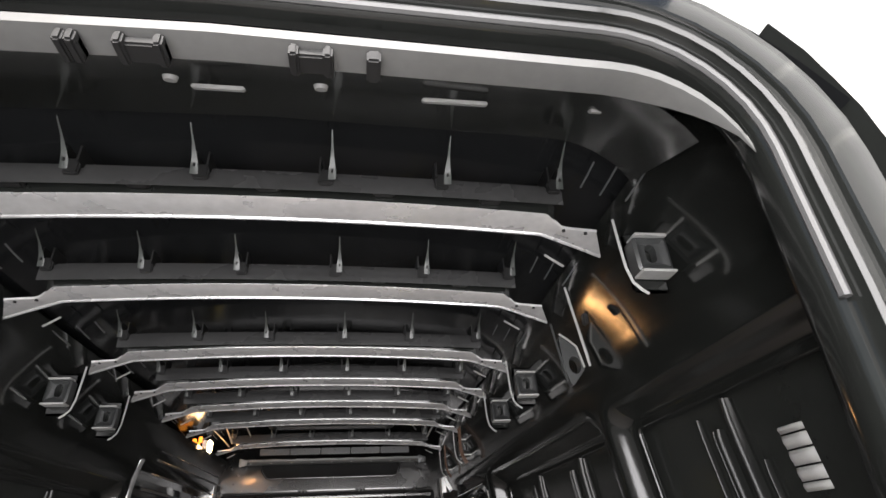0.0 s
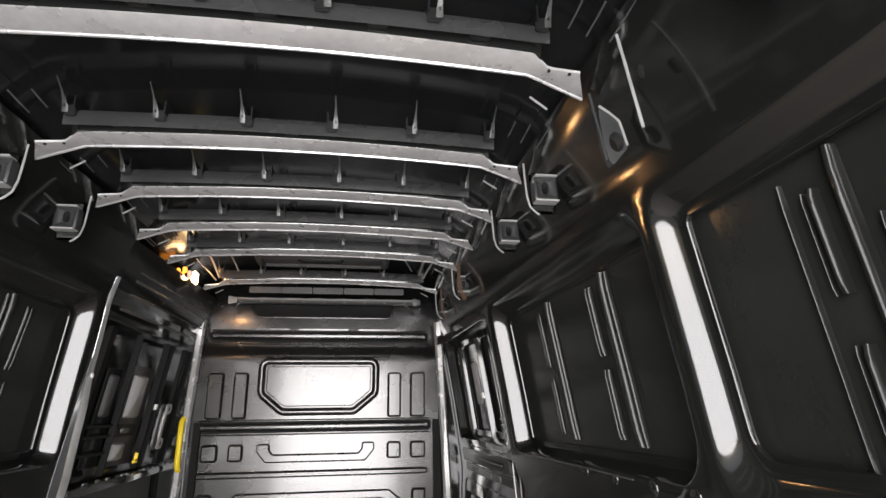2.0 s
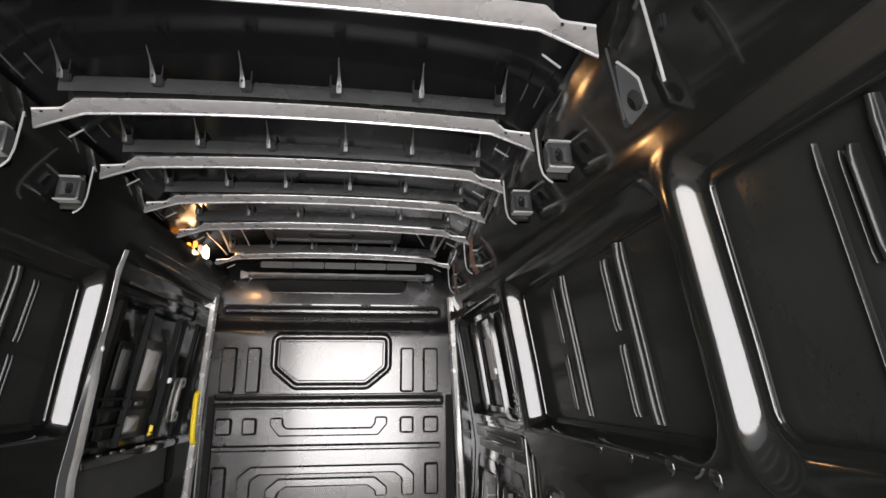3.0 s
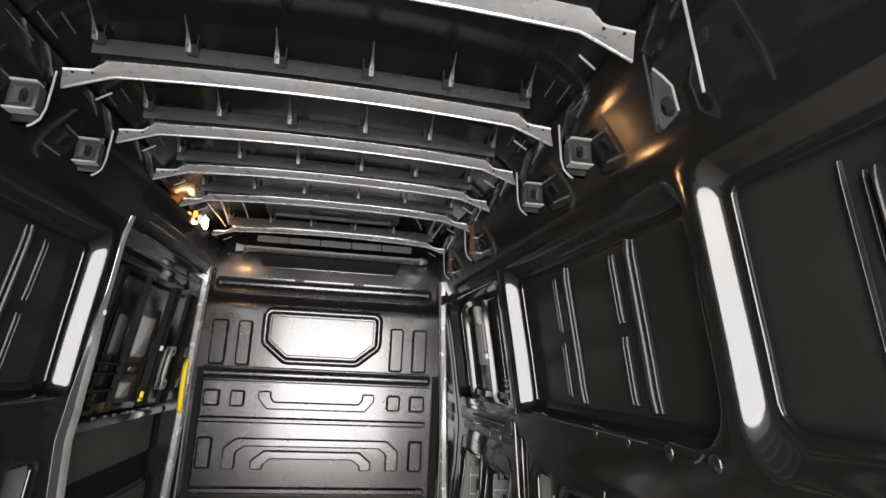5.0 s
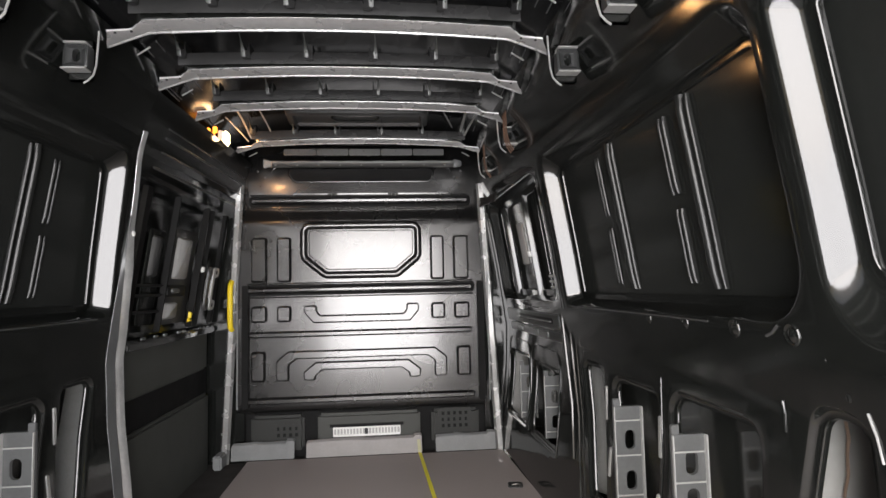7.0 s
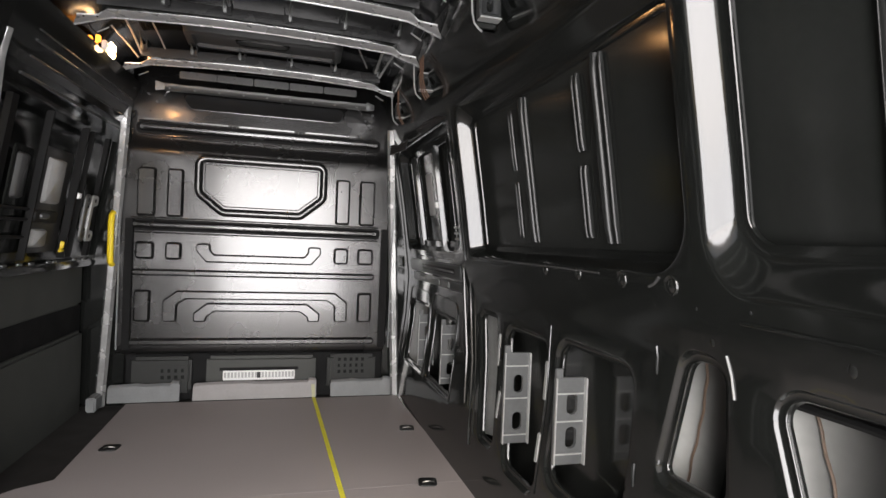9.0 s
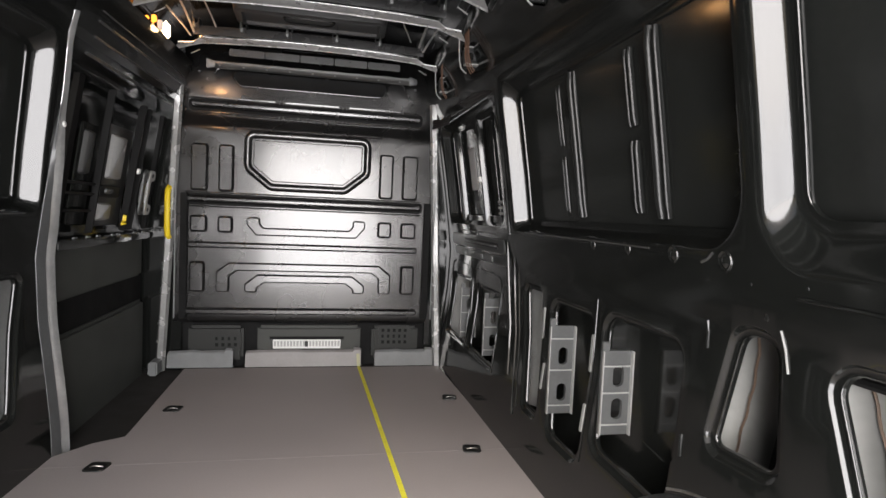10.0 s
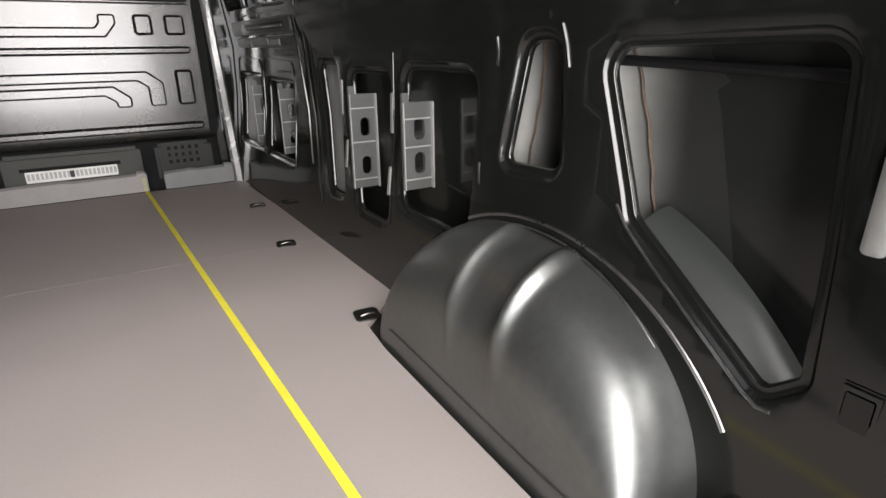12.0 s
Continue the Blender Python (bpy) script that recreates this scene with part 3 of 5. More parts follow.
add_box(bm, -1.0, 1.0, 0.235, 0.255, -0.1, 2.0)
part("cab_panel", bm, BLACK, bulkhead)

# ---- rear frame ----
frame_rear = tagged(empty("wall_rear"), "dark painted rear door frame with stepped flanges", "door frame", kind="structure")
APER = rounded([(-0.70, -0.06), (0.70, -0.06), (0.69, 1.45), (0.675, 1.815), (0.0, 1.835), (-0.675, 1.815), (-0.69, 1.45)], [0.03, 0.03, 0.3, 0.19, 0.5, 0.19, 0.3], 8)
bm = bmesh.new()
steps = [(0.03, 0.47), (0.006, 0.455), (0.0, 0.44), (0.0, 0.412), (0.004, 0.405), (0.012, 0.404), (0.016, 0.408), (0.02, 0.40), (0.024, 0.385), (0.03, 0.382), (0.036, 0.385), (0.04, 0.398), (0.07, 0.402), (0.073, 0.396), (0.078, 0.395), (0.082, 0.40), (0.15, 0.41), (0.165, 0.42), (0.175, 0.45)]
loft(bm, [[(x, y, z) for x, z in offset(APER, o)] for o, y in steps])
part("frame_flange", bm, PAINT, frame_rear, "", True)
bm = bmesh.new()
sweep(bm, [(x, 0.402, z) for x, z in offset(APER, 0.01) if z > 0], 0.007, 0.007)
part("weatherstrip", bm, DARKGREY, frame_rear, "grey rubber weatherstrip", True)
bm = bmesh.new()
top = [p for p in offset(APER, -0.022) if p[1] > 1.69]
band = [(x * 1.035, z - 0.02) for x, z in offset(APER, -0.022) if z > 1.66]
loft(bm, [[(x, 0.418 + (y - 0.418) * min(1.0, max(0.03, (z - 1.66) / 0.11)) ** 1.2, z + dz) for x, z in band] for y, dz in ((0.418, 0.012), (0.42, 0.0), (0.44, -0.002), (0.464, -0.002), (0.467, 0.004), (0.468, 0.03))], False)
part("header_channel", bm, HEADM, frame_rear, "pale grey header channel", True)
bm = bmesh.new()
loft(bm, [[(x * (1 + 0.09 * (y - 0.467) / 0.28), y, z + 0.004 + 0.14 * (y - 0.467) / 0.283) for x, z in top] for y in (0.467, 0.55, 0.65, 0.75)], False)
part("header_panel", bm, SKIN, frame_rear, "", True)
for x, y in ((-0.08, 0.464), (-0.082, 0.53), (0.126, 0.464), (0.127, 0.53)):
    bm = bmesh.new()
    bmesh.ops.create_cone(bm, cap_ends=True, segments=14, radius1=0.011, radius2=0.009, depth=0.006, matrix=Matrix.Translation((x, y + 0.01, 1.795 + 0.486 * (y + 0.01 - 0.467))) @ Matrix.Rotation(radians(26), 4, "X") @ Matrix.Rotation(math.pi, 4, "X"))
    part("header_plug", bm, PRIMER, frame_rear, "pale plastic plug")
for x, w in ((-0.024, 0.038), (0.33, 0.052), (0.562, 0.012)):
    bm = bmesh.new()
    add_box(bm, -w, w, -0.007, 0.007, -0.003, 0.003, 0.002)
    bm.transform(Matrix.Translation((x, 0.566, 1.795 + 0.486 * 0.099)) @ Matrix.Rotation(radians(26), 4, "X"))
    part("header_slot", bm, PRIMER, frame_rear, "pale slot cover")

# ---- roof bows ----
BOWS = [0.945, 1.355, 1.86, 2.25, 2.635, 3.03, 3.66]


def roof_bow(y):
    b = tagged(empty("roof_bow", (0, y, 0)), "pressed grey steel roof bow with flared ends", "roof bow", "roof bows")
    xs = [-0.684, -0.68, -0.65, -0.62, -0.606, -0.59, -0.576, -0.57] + list(np.linspace(-0.5, 0.5, 11)) + [0.57, 0.576, 0.59, 0.606, 0.62, 0.65, 0.68, 0.684]
    bm = bmesh.new()
    loops, lips = [], []
    for x in xs:
        f = min(1, max(0, (abs(x) - 0.578) / 0.106))
        g = min(1, max(0, (abs(x) - 0.573) / 0.036))
        z = 1.85 - 0.02 * (x / 0.6) ** 2
        xf = x + math.copysign(0.036 * f, x)
        yr, zr, yf, zf = -0.07 + 0.016 * g, z + 0.008 - 0.022 * g, 0.030 * f, z - 0.028 * f
        loops.append([(x, yr - 0.001, zr + 0.006), (x, yr, zr + 0.001), (x, yr + 0.003, zr - 0.0005), (xf, yf - 0.0075, zf + 0.0008), (xf, yf - 0.0055, zf - 0.0025), (xf, yf - 0.001, zf - 0.003), (xf, yf + 0.001, zf), (xf, yf + 0.002, zf + 0.02), (xf, yf + 0.02, zf + 0.024)])
        if abs(x) < 0.6:
            lips.append([(x, yr - 0.016, zr + 0.026), (x, yr - 0.006, zr + 0.024), (x, yr - 0.001, zr + 0.002)])
    loft(bm, loops, False)
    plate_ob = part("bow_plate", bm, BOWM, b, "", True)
    bm = bmesh.new()
    loft(bm, lips, False)
    lip = part("bow_lip", bm, PAINT, b, "", True)
    bm = bmesh.new()
    loft(bm, [[(x, -0.10, 1.858 - 0.012 * (x / 0.6) ** 2), (x, -0.102, 1.886 - 0.012 * (x / 0.6) ** 2), (x, -0.095, 1.905 - 0.012 * (x / 0.6) ** 2), (x, 0.0, 1.915 - 0.012 * (x / 0.6) ** 2), (x, 0.018, 1.86 - 0.012 * (x / 0.6) ** 2)] for x in np.linspace(-0.6, 0.6, 13)], False)
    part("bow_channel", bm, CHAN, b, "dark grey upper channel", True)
    for x in (-0.46, -0.24, 0.0, 0.23, 0.45):
        part("edge_notch", box(x - 0.022, x + 0.022, -0.094, -0.074, 1.866 - 0.02 * (x / 0.6) ** 2, 1.88 - 0.02 * (x / 0.6) ** 2, 0.004), BLACK, lip)
    for s in (-1, 1):
        for xx, ya, yb, zz in ((0.722, -0.27, -0.13, 1.842), (0.736, -0.26, -0.12, 1.838), (0.685, -0.20, -0.10, 1.875), (0.65, -0.17, -0.09, 1.90), (0.76, 0.06, 0.14, 1.83)):
            bm = bmesh.new()
            sweep(bm, [(s * xx, ya, zz + 0.006), (s * xx, (ya + yb) / 2, zz + 0.002), (s * xx, yb, zz)], 0.0022, 0.0022, 6)
            part("roof_strut", bm, BRACKET, b, "", True)
        bm = bmesh.new()
        sweep(bm, [(s * 0.60, 0.052, 1.81), (s * 0.625, 0.062, 1.80), (s * 0.648, 0.072, 1.792)], 0.0028, 0.0028, 6)
        part("edge_strip", bm, EDGEP, b, "", True)
    for x in (-0.58, -0.35, -0.12, 0.115, 0.345, 0.58):
        bm = bmesh.new()
        add_box(bm, x - 0.014, x - 0.010, -0.122, -0.06, 1.89, 1.925)
        add_box(bm, x + 0.010, x + 0.014, -0.122, -0.06, 1.89, 1.925)
        add_box(bm, x - 0.014, x + 0.014, -0.114, -0.104, 1.868, 1.902, 0.003)
        tab = part("bow_tab", bm, BLACK, b)
        bm = bmesh.new()
        lean = 0.012 if x > 0 else -0.012
        loft(bm, [[(x + lean - w, yy, zz), (x + lean + w, yy, zz), (x + lean + w * 0.4, yy - 0.003, zz + 0.004)] for yy, zz, w in ((-0.1145, 1.876, 0.0075), (-0.118, 1.892, 0.0075), (-0.128, 1.906, 0.005), (-0.148, 1.925, 0.0022), (-0.178, 1.943, 0.0012))], True, True)
        part("roof_pin", bm, LEDGE, tab, "thin grey pin up to the roof skin", True)
    for s in (-1, 1):
        for x in (0.612, 0.66):
            bm = bmesh.new()
            bmesh.ops.create_cone(bm, cap_ends=True, segments=8, radius1=0.004, radius2=0.004, depth=0.004, matrix=Matrix.Translation((s * x, -0.05, 1.812 - 0.1 * (x - 0.63))))
            part("spot_weld", bm, BLACK, plate_ob)
    return b


bow = roof_bow(BOWS[0])
for y in BOWS[1:]:
    copy_thing(bow, Matrix.Translation((0, y, 0)))

# front header above the bulkhead
hdr = tagged(empty("front_header", (0, 3.90, 0)), "grey steel header rail above the bulkhead", "header rail")
bm = bmesh.new()
loft(bm, [[(x, -0.03, 1.797 + e), (x, -0.031, 1.789 + e), (x, -0.029, 1.783), (x, -0.02, 1.775), (x, -0.012, 1.771), (x, 0.0, 1.769), (x, 0.03, 1.768)] for x, e in zip(np.linspace(-0.565, 0.585, 25), [0.0015 * math.sin(1.9 * k) for k in range(25)])], False)
part("rail", bm, HEADM, hdr, "", True)
for k in range(5):
    x0 = -0.46 + 0.192 * k
    part("channel_plate", box(x0, x0 + 0.188, -0.135, -0.125, 1.806, 1.846, 0.004), DARKGREY, hdr, "grey channel plate")
    part("channel_rivet", box(x0 + 0.085, x0 + 0.093, -0.139, -0.134, 1.828, 1.836, 0.002), BLACK, hdr)
for x0, mat in ((-0.60, PRIMER), (0.565, BRACKET)):
    bm = bmesh.new()
    quad = rounded([(x0, 1.76), (x0 + 0.05, 1.77), (x0 + 0.05, 1.80), (x0, 1.815)], 0.006, 3)
    loft(bm, [[(a, -0.034 - d, b - 0.008) for a, b in offset(quad, o)] for o, d in ((0.0, -0.01), (0.0, 0.004), (-0.003, 0.006))])
    bm.faces.new([v for v in bm.verts][-len(quad):])
    part("end_bracket", bm, mat, hdr, "pale end bracket" if x0 < 0 else "", True)
for i in range(9):
    x = -0.53 + i * 0.13
    bm = bmesh.new()
    bmesh.ops.create_cone(bm, cap_ends=True, segments=8, radius1=0.006, radius2=0.005, depth=0.006, matrix=Matrix.Translation((x, -0.02, 1.773)))
    part("plug", bm, PRIMER, hdr)

bm = bmesh.new()
sweep(bm, [(-0.57, 0.05, 1.745), (-0.56, 0.05, 1.765), (-0.54, 0.05, 1.777)] + [(x, 0.05, 1.781) for x in np.linspace(-0.51, 0.49, 9)] + [(0.52, 0.05, 1.777), (0.54, 0.05, 1.765), (0.55, 0.05, 1.745)], 0.005, 0.005, 8, (0, 1, 0))
part("rolled_lip", bm, BULK, hdr, "", True)

# interior lamp
lamp = tagged(empty("cargo_lamp", (-0.695, 3.40, 1.815)), "small lit warm cargo lamp on the roof side", "lamp")
part("housing", box(-0.012, 0.01, -0.06, 0.06, -0.02, 0.02, 0.004), WHITE, lamp)
part("lens", box(0.006, 0.024, -0.03, 0.03, -0.042, 0.026, 0.008), LAMP, lamp, "glowing warm lens")
# added glowing blocks imitate the lamp's warm light on the roof side
for dx, dy, dz in ((-0.03, -0.075, -0.012), (-0.045, -0.095, 0.005), (-0.02, -0.07, 0.02)):
    part("amber_glint", box(dx - 0.011, dx + 0.009, dy - 0.012, dy + 0.006, dz - 0.018, dz + 0.014, 0.004), AMBER, lamp, "glowing amber block standing for lamp light on the roof side")
pl = bpy.data.lights.new("lamp_light", "SPOT")
pl.spot_size, pl.spot_blend = radians(172), 0.15
pl.energy, pl.color, pl.shadow_soft_size = 1.2, (1.0, 0.45, 0.14), 0.02
lo = new("lamp_light", pl)
lo.matrix_world = look((-0.647, 3.40, 1.807), (0.353, 3.58, 1.585))

# wheel arches
def wheel_arch(s):
    a = tagged(empty("wheel_arch", (0, 1.33, 0)), "glossy dark grey steel wheel arch with pressed crease", "wheel arch", "wheel arches")

    SEC = [(0.98, 1.0), (0.945, 1.0), (0.915, 0.999), (0.89, 0.99), (0.865, 0.972), (0.838, 0.942), (0.812, 0.90), (0.79, 0.845), (0.77, 0.775), (0.754, 0.69), (0.743, 0.59), (0.736, 0.45), (0.733, 0.2), (0.733, 0.0)]
    tilt = [0.0, 0.0, 0.0, 0.1, 0.3, 0.5, 0.75, 0.95, 1.15, 1.3, 1.4, 1.5, 1.57, 1.57]

    def spot(th, k, h):
        cy = 0.44 * math.copysign(abs(math.cos(th)) ** (0.8 if th < math.pi / 2 else 1.1), math.cos(th))
        cz = 0.385 * math.sin(th) ** 0.8
        x, f = SEC[k]
        fade = min(1, max(0, (k - 1) / 2)) * min(1, max(0, (11 - k) / 2))
        return (s * (x - h * fade * math.sin(tilt[k])), cy * (0.9 + 0.1 * f), -0.02 + (cz + 0.02) * f + h * fade * math.cos(tilt[k]))

    bm = bmesh.new()
    n = 420
    loops = []
    for q in range(n + 1):
        th = math.pi * (0.02 + 0.96 * q / n)
        y = 0.44 * math.copysign(abs(math.cos(th)) ** (0.8 if th < math.pi / 2 else 1.1), math.cos(th))
        h = 0.014 * math.exp(-((y - 0.066) / 0.015) ** 2) + 0.020 * math.exp(-((y + 0.105) / 0.018) ** 2) - 0.010 * math.exp(-((y + 0.02) / 0.06) ** 6)
        loops.append([spot(th, k, h) for k in range(len(SEC))])
    loft(bm, loops, False)
    part("arch_shell", bm, ARCH, a, "", True)
    for lift, r1, r2, wd, a0, a1 in ((0.006, 0.447, 0.390, 0.0028, 20, 158), (0.0, 0.521, 0.405, 0.004, 60, 150)):
        bm = bmesh.new()
        path = []
        for k in range(41):
            th = radians(a0 + (a1 - a0) * k / 40)
            x, _, z = inner(s, 1.33 + r1 * math.cos(th), r2 * math.sin(th), -lift)
            path.append((x, r1 * math.cos(th), z))
        sweep(bm, path, wd, wd * 0.8, 8, (1, 0, 0))
        part("arch_lip", bm, LIPM, a, "metal lip coloured brighter as a highlight", True)
    bm = bmesh.new()
    sweep(bm, [(s * 0.732, y, 0.055 + 0.004 * math.sin(5 * y)) for y in np.linspace(-0.36, 0.34, 16)], 0.0025, 0.0025, 6)
    part("base_crease", bm, ARCH, a, "", True)
    return a


wheel_arch(1)
wheel_arch(-1)

# sliding door on the left
door = tagged(empty("sliding_door", (-0.93, 3.35, 0)), "closed sliding door with grey lower trim panels", "door")


def dbox(name, x0, x1, y0, y1, z0, z1, mat, bev=0.006, label=""):
    return part(name, box(x0 + 0.93, x1 + 0.93, y0 - 3.35, y1 - 3.35, z0, z1, bev), mat, door, label)


dbox("door_skin", -1.02, -1.0, 2.78, 3.98, -0.2, 1.66, SKIN, 0.0)
dbox("lower_panel", -0.98, -0.94, 2.86, 3.92, 0.55, 0.785, PLASTIC, 0.015, "grey plastic trim panel")
dbox("lower_panel", -0.98, -0.93, 2.86, 3.92, -0.16, 0.41, PLASTIC, 0.015, "grey plastic trim panel")
dbox("belt_rail", -0.97, -0.91, 2.86, 3.95, 0.765, 0.80, PAINT)
dbox("gap_rail", -1.0, -0.955, 2.86, 3.95, 0.40, 0.555, RUBBER)
dbox("top_rail", -0.97, -0.88, 2.84, 3.95, 1.50, 1.58, PAINT)


def door_plate(name, y0, y1, z0, z1, out, h, slope, mat, r=0.015, label="", lean=0.0, under=None):
    """A pressed piece on the leaning inner face of the door, h proud of a depth."""
    bm = bmesh.new()
    quad = rounded([(y0, z0), (y1, z0), (y1 + lean, z1), (y0 + lean, z1)], r, 4)
    loops = []
    for o, d in ((0.0, 0.0), (-slope * 0.7, h * 0.85), (-slope, h)):
        loops.append([inner(-1, a, b2, out - d) for a, b2 in offset(quad, o)])
    loft(bm, loops)
    bm.faces.new([v for v in bm.verts][-len(quad):])
    for v in bm.verts:
        v.co.x += 0.93
        v.co.y -= 3.35
    return part(name, bm, mat, under or door, label, True)


sheet_front = door_plate("inner_sheet", 3.26, 3.58, 0.85, 1.33, 0.065, 0.004, 0.003, DARKGREY, 0.02, "dark grey inner steel sheet")
sheet_rear = door_plate("inner_sheet", 3.04, 3.20, 0.86, 1.30, 0.065, 0.004, 0.003, SKIN, 0.02)
door_plate("swage", 3.33, 3.49, 1.075, 1.285, 0.061, 0.018, 0.012, DOORSHEET, 0.012, under=sheet_front)
door_plate("swage", 3.30, 3.43, 0.875, 0.96, 0.061, 0.018, 0.012, DOORSHEET, 0.012, under=sheet_front)
door_plate("swage", 3.07, 3.15, 1.08, 1.27, 0.061, 0.018, 0.012, DARKGREY, 0.012, under=sheet_rear)
slot = door_plate("handle_slot", 3.29, 3.51, 0.985, 1.045, 0.061, 0.012, 0.004, BLACK, 0.02, "black pull slot")
door_plate("handle_pull", 3.33, 3.41, 1.003, 1.03, 0.05, 0.012, 0.005, BRACKET, 0.012, under=slot)
for y0, y1, o in ((2.90, 2.95, 0.03), (3.21, 3.225, 0.02), (3.232, 3.25, 0.035), (3.592, 3.607, 0.02), (3.617, 3.66, 0.04), (3.695, 3.71, 0.03), (3.90, 3.94, 0.03)):
    door_plate("stile", y0, y1, 0.82, 1.47, o + 0.03, 0.022, 0.003, RUBBER, 0.004)
for z in (0.99, 1.035, 0.915):
    door_plate("cross_rod", 2.95, 3.215, z, z + 0.014, 0.05, 0.012, 0.005, BLACK, 0.006)
door_plate("clip", 3.60, 3.625, 1.115, 1.145, 0.02, 0.012, 0.004, WHITE, 0.004, "small pale clip")
for y0, y1, mat in ((3.725, 3.785, DARKGREY), (3.80, 3.885, DOORSHEET)):
    bm = bmesh.new()
    arm = rounded([(y0, 0.90), (y1, 0.90), (y1, 0.955), (y0 + 0.032, 0.965), (y0 + 0.032, 1.085), (y1, 1.095), (y1, 1.15), (y0, 1.15)], [0.03, 0.03, 0.012, 0.008, 0.008, 0.012, 0.03, 0.03], 4)
    loft(bm, [[inner(-1, a, b2, 0.03 - d) for a, b2 in offset(arm, o)] for o, d in ((0.0, 0.0), (-0.001, 0.008), (-0.004, 0.011))])
    bm.faces.new([v for v in bm.verts][-len(arm):])
    for v in bm.verts:
        v.co.x += 0.93
        v.co.y -= 3.35
    arm_ob = part("hinge_arm", bm, mat, door, "grey hinge arm with bolt holes", True)
    for z in (0.93, 1.12):
        door_plate("bolt_hole", (y0 + y1) / 2 - 0.012, (y0 + y1) / 2 + 0.012, z - 0.012, z + 0.012, 0.019, 0.002, 0.002, BLACK, 0.011, under=arm_ob)
    door_plate("hinge_web", y0 + 0.04, y1 + 0.005, 0.97, 1.08, 0.05, 0.01, 0.006, mat, 0.008)
door_plate("yellow_plug", 3.505, 3.54, 0.85, 0.868, 0.02, 0.015, 0.006, YELLOW, 0.01, "yellow plastic plug")
door_plate("yellow_plug", 3.515, 3.532, 0.866, 0.905, 0.02, 0.015, 0.006, YELLOW, 0.01, "yellow plastic plug")
for y in (3.02, 3.14, 3.24, 3.40, 3.46, 3.68, 3.80):
    door_plate("rail_clip", y, y + 0.035, 0.80, 0.812, 0.018, 0.008, 0.003, BRACKET, 0.003)
# door opening posts and header
c_post = tagged(empty("door_pillar", (0, 2.83, 0)), "scuffed grey steel pillar at the door opening", "pillar")


def pillar_y(z):
    return float(np.interp(z, [-0.1, 0.85, 1.4, 1.6, 1.7], [2.812, 2.812, 2.737, 2.70, 2.695]))


def pillar_strip(name, mat, a, b2, z0, z1, lift, roll):
    bm = bmesh.new()
    loops = []
    for z in np.linspace(z0, z1, 36):
        y0, y1 = a(z), b2(z)
        up = lift * min(1.0, max(0.5, (1.42 - z) / 0.3))
        loops.append([inner(-1, y0, z, 0.006), inner(-1, y0 + 0.002, z, -0.002), inner(-1, y1 - 0.003, z, -up), inner(-1, y1, z, -up + 0.003), inner(-1, y1 + 0.003, z, roll)])
    loft(bm, loops, False)
    for v in bm.verts:
        v.co.y -= 2.83
    return part(name, bm, mat, c_post, "", True)


pillar_strip("pillar_face", BRACKET, lambda z: 2.722 + 0.012 * max(0, z - 0.9), lambda z: max(2.728, pillar_y(z) - 0.04), -0.2, 1.36, 0.012, 0.01)
pillar_strip("pillar_edge", PILLARM, lambda z: pillar_y(z) - 0.02 - 0.01 * min(1, max(0.0, (1.4 - z) / 0.45)), pillar_y, -0.2, 1.64, 0.024, 0.10)
bm = bmesh.new()
loft(bm, [[inner(-1, y, 1.60), inner(-1, y, 1.57, 0.01), inner(-1, y, 1.56, 0.12)] for y in (2.68, 3.2, 3.6, 3.97)] , False)
loft(bm, [[inner(-1, y, 1.60), inner(-1, y, 1.7), inner(-1, y, 1.80)] for y in (2.68, 3.2, 3.6, 3.97)], False)
part("door_header", bm, PAINT, wall_left, "", True)
step = tagged(part("door_step", box(-1.0, -0.69, 2.84, 3.93, -0.2, -0.16), BLACK), "black ribbed entry step below the floor", "step", kind="structure")

bm = bmesh.new()
bmesh.ops.create_uvsphere(bm, u_segments=12, v_segments=8, radius=0.011, matrix=Matrix.Translation(Vector(inner(-1, 2.752, 1.245, -0.012)) - Vector((0, 2.83, 0))) @ Matrix.Diagonal((0.5, 1, 1, 1)))
part("pillar_plug", bm, WHITE, c_post, "small white plastic plug", True)

# yellow handle on the left post
handle = tagged(empty("grab_handle", (-0.80, 3.93, 0)), "yellow plastic grab handle on the grey post", "handle")
bm = bmesh.new()
sweep(bm, [(0.0, 0.0, 0.77), (0.0, -0.035, 0.79), (0.0, -0.045, 0.83), (0.0, -0.045, 1.01), (0.0, -0.035, 1.05), (0.0, 0.0, 1.07)], 0.014, 0.016, 10, (1, 0, 0))
part("grip", bm, YELLOW, handle, "", True)

# yellow handle on the skin behind the rear window
rear_handle = tagged(empty("pull_handle", (0, 0.768, 0)), "bright yellow plastic pull handle on the outer skin", "handle")
bm = bmesh.new()
grip = rounded([(-0.034, 1.04), (0.024, 1.04), (0.034, 1.237), (-0.03, 1.237)], 0.028, 6)
loft(bm, [[outer(1, a, b, -d) for a, b in offset(grip, o)] for o, d in ((0.0, 0.0), (0.0, 0.012), (-0.003, 0.018), (-0.009, 0.021))])
bm.faces.new([v for v in bm.verts][-len(grip):])
part("grip", bm, YELLOW, rear_handle, "", True)

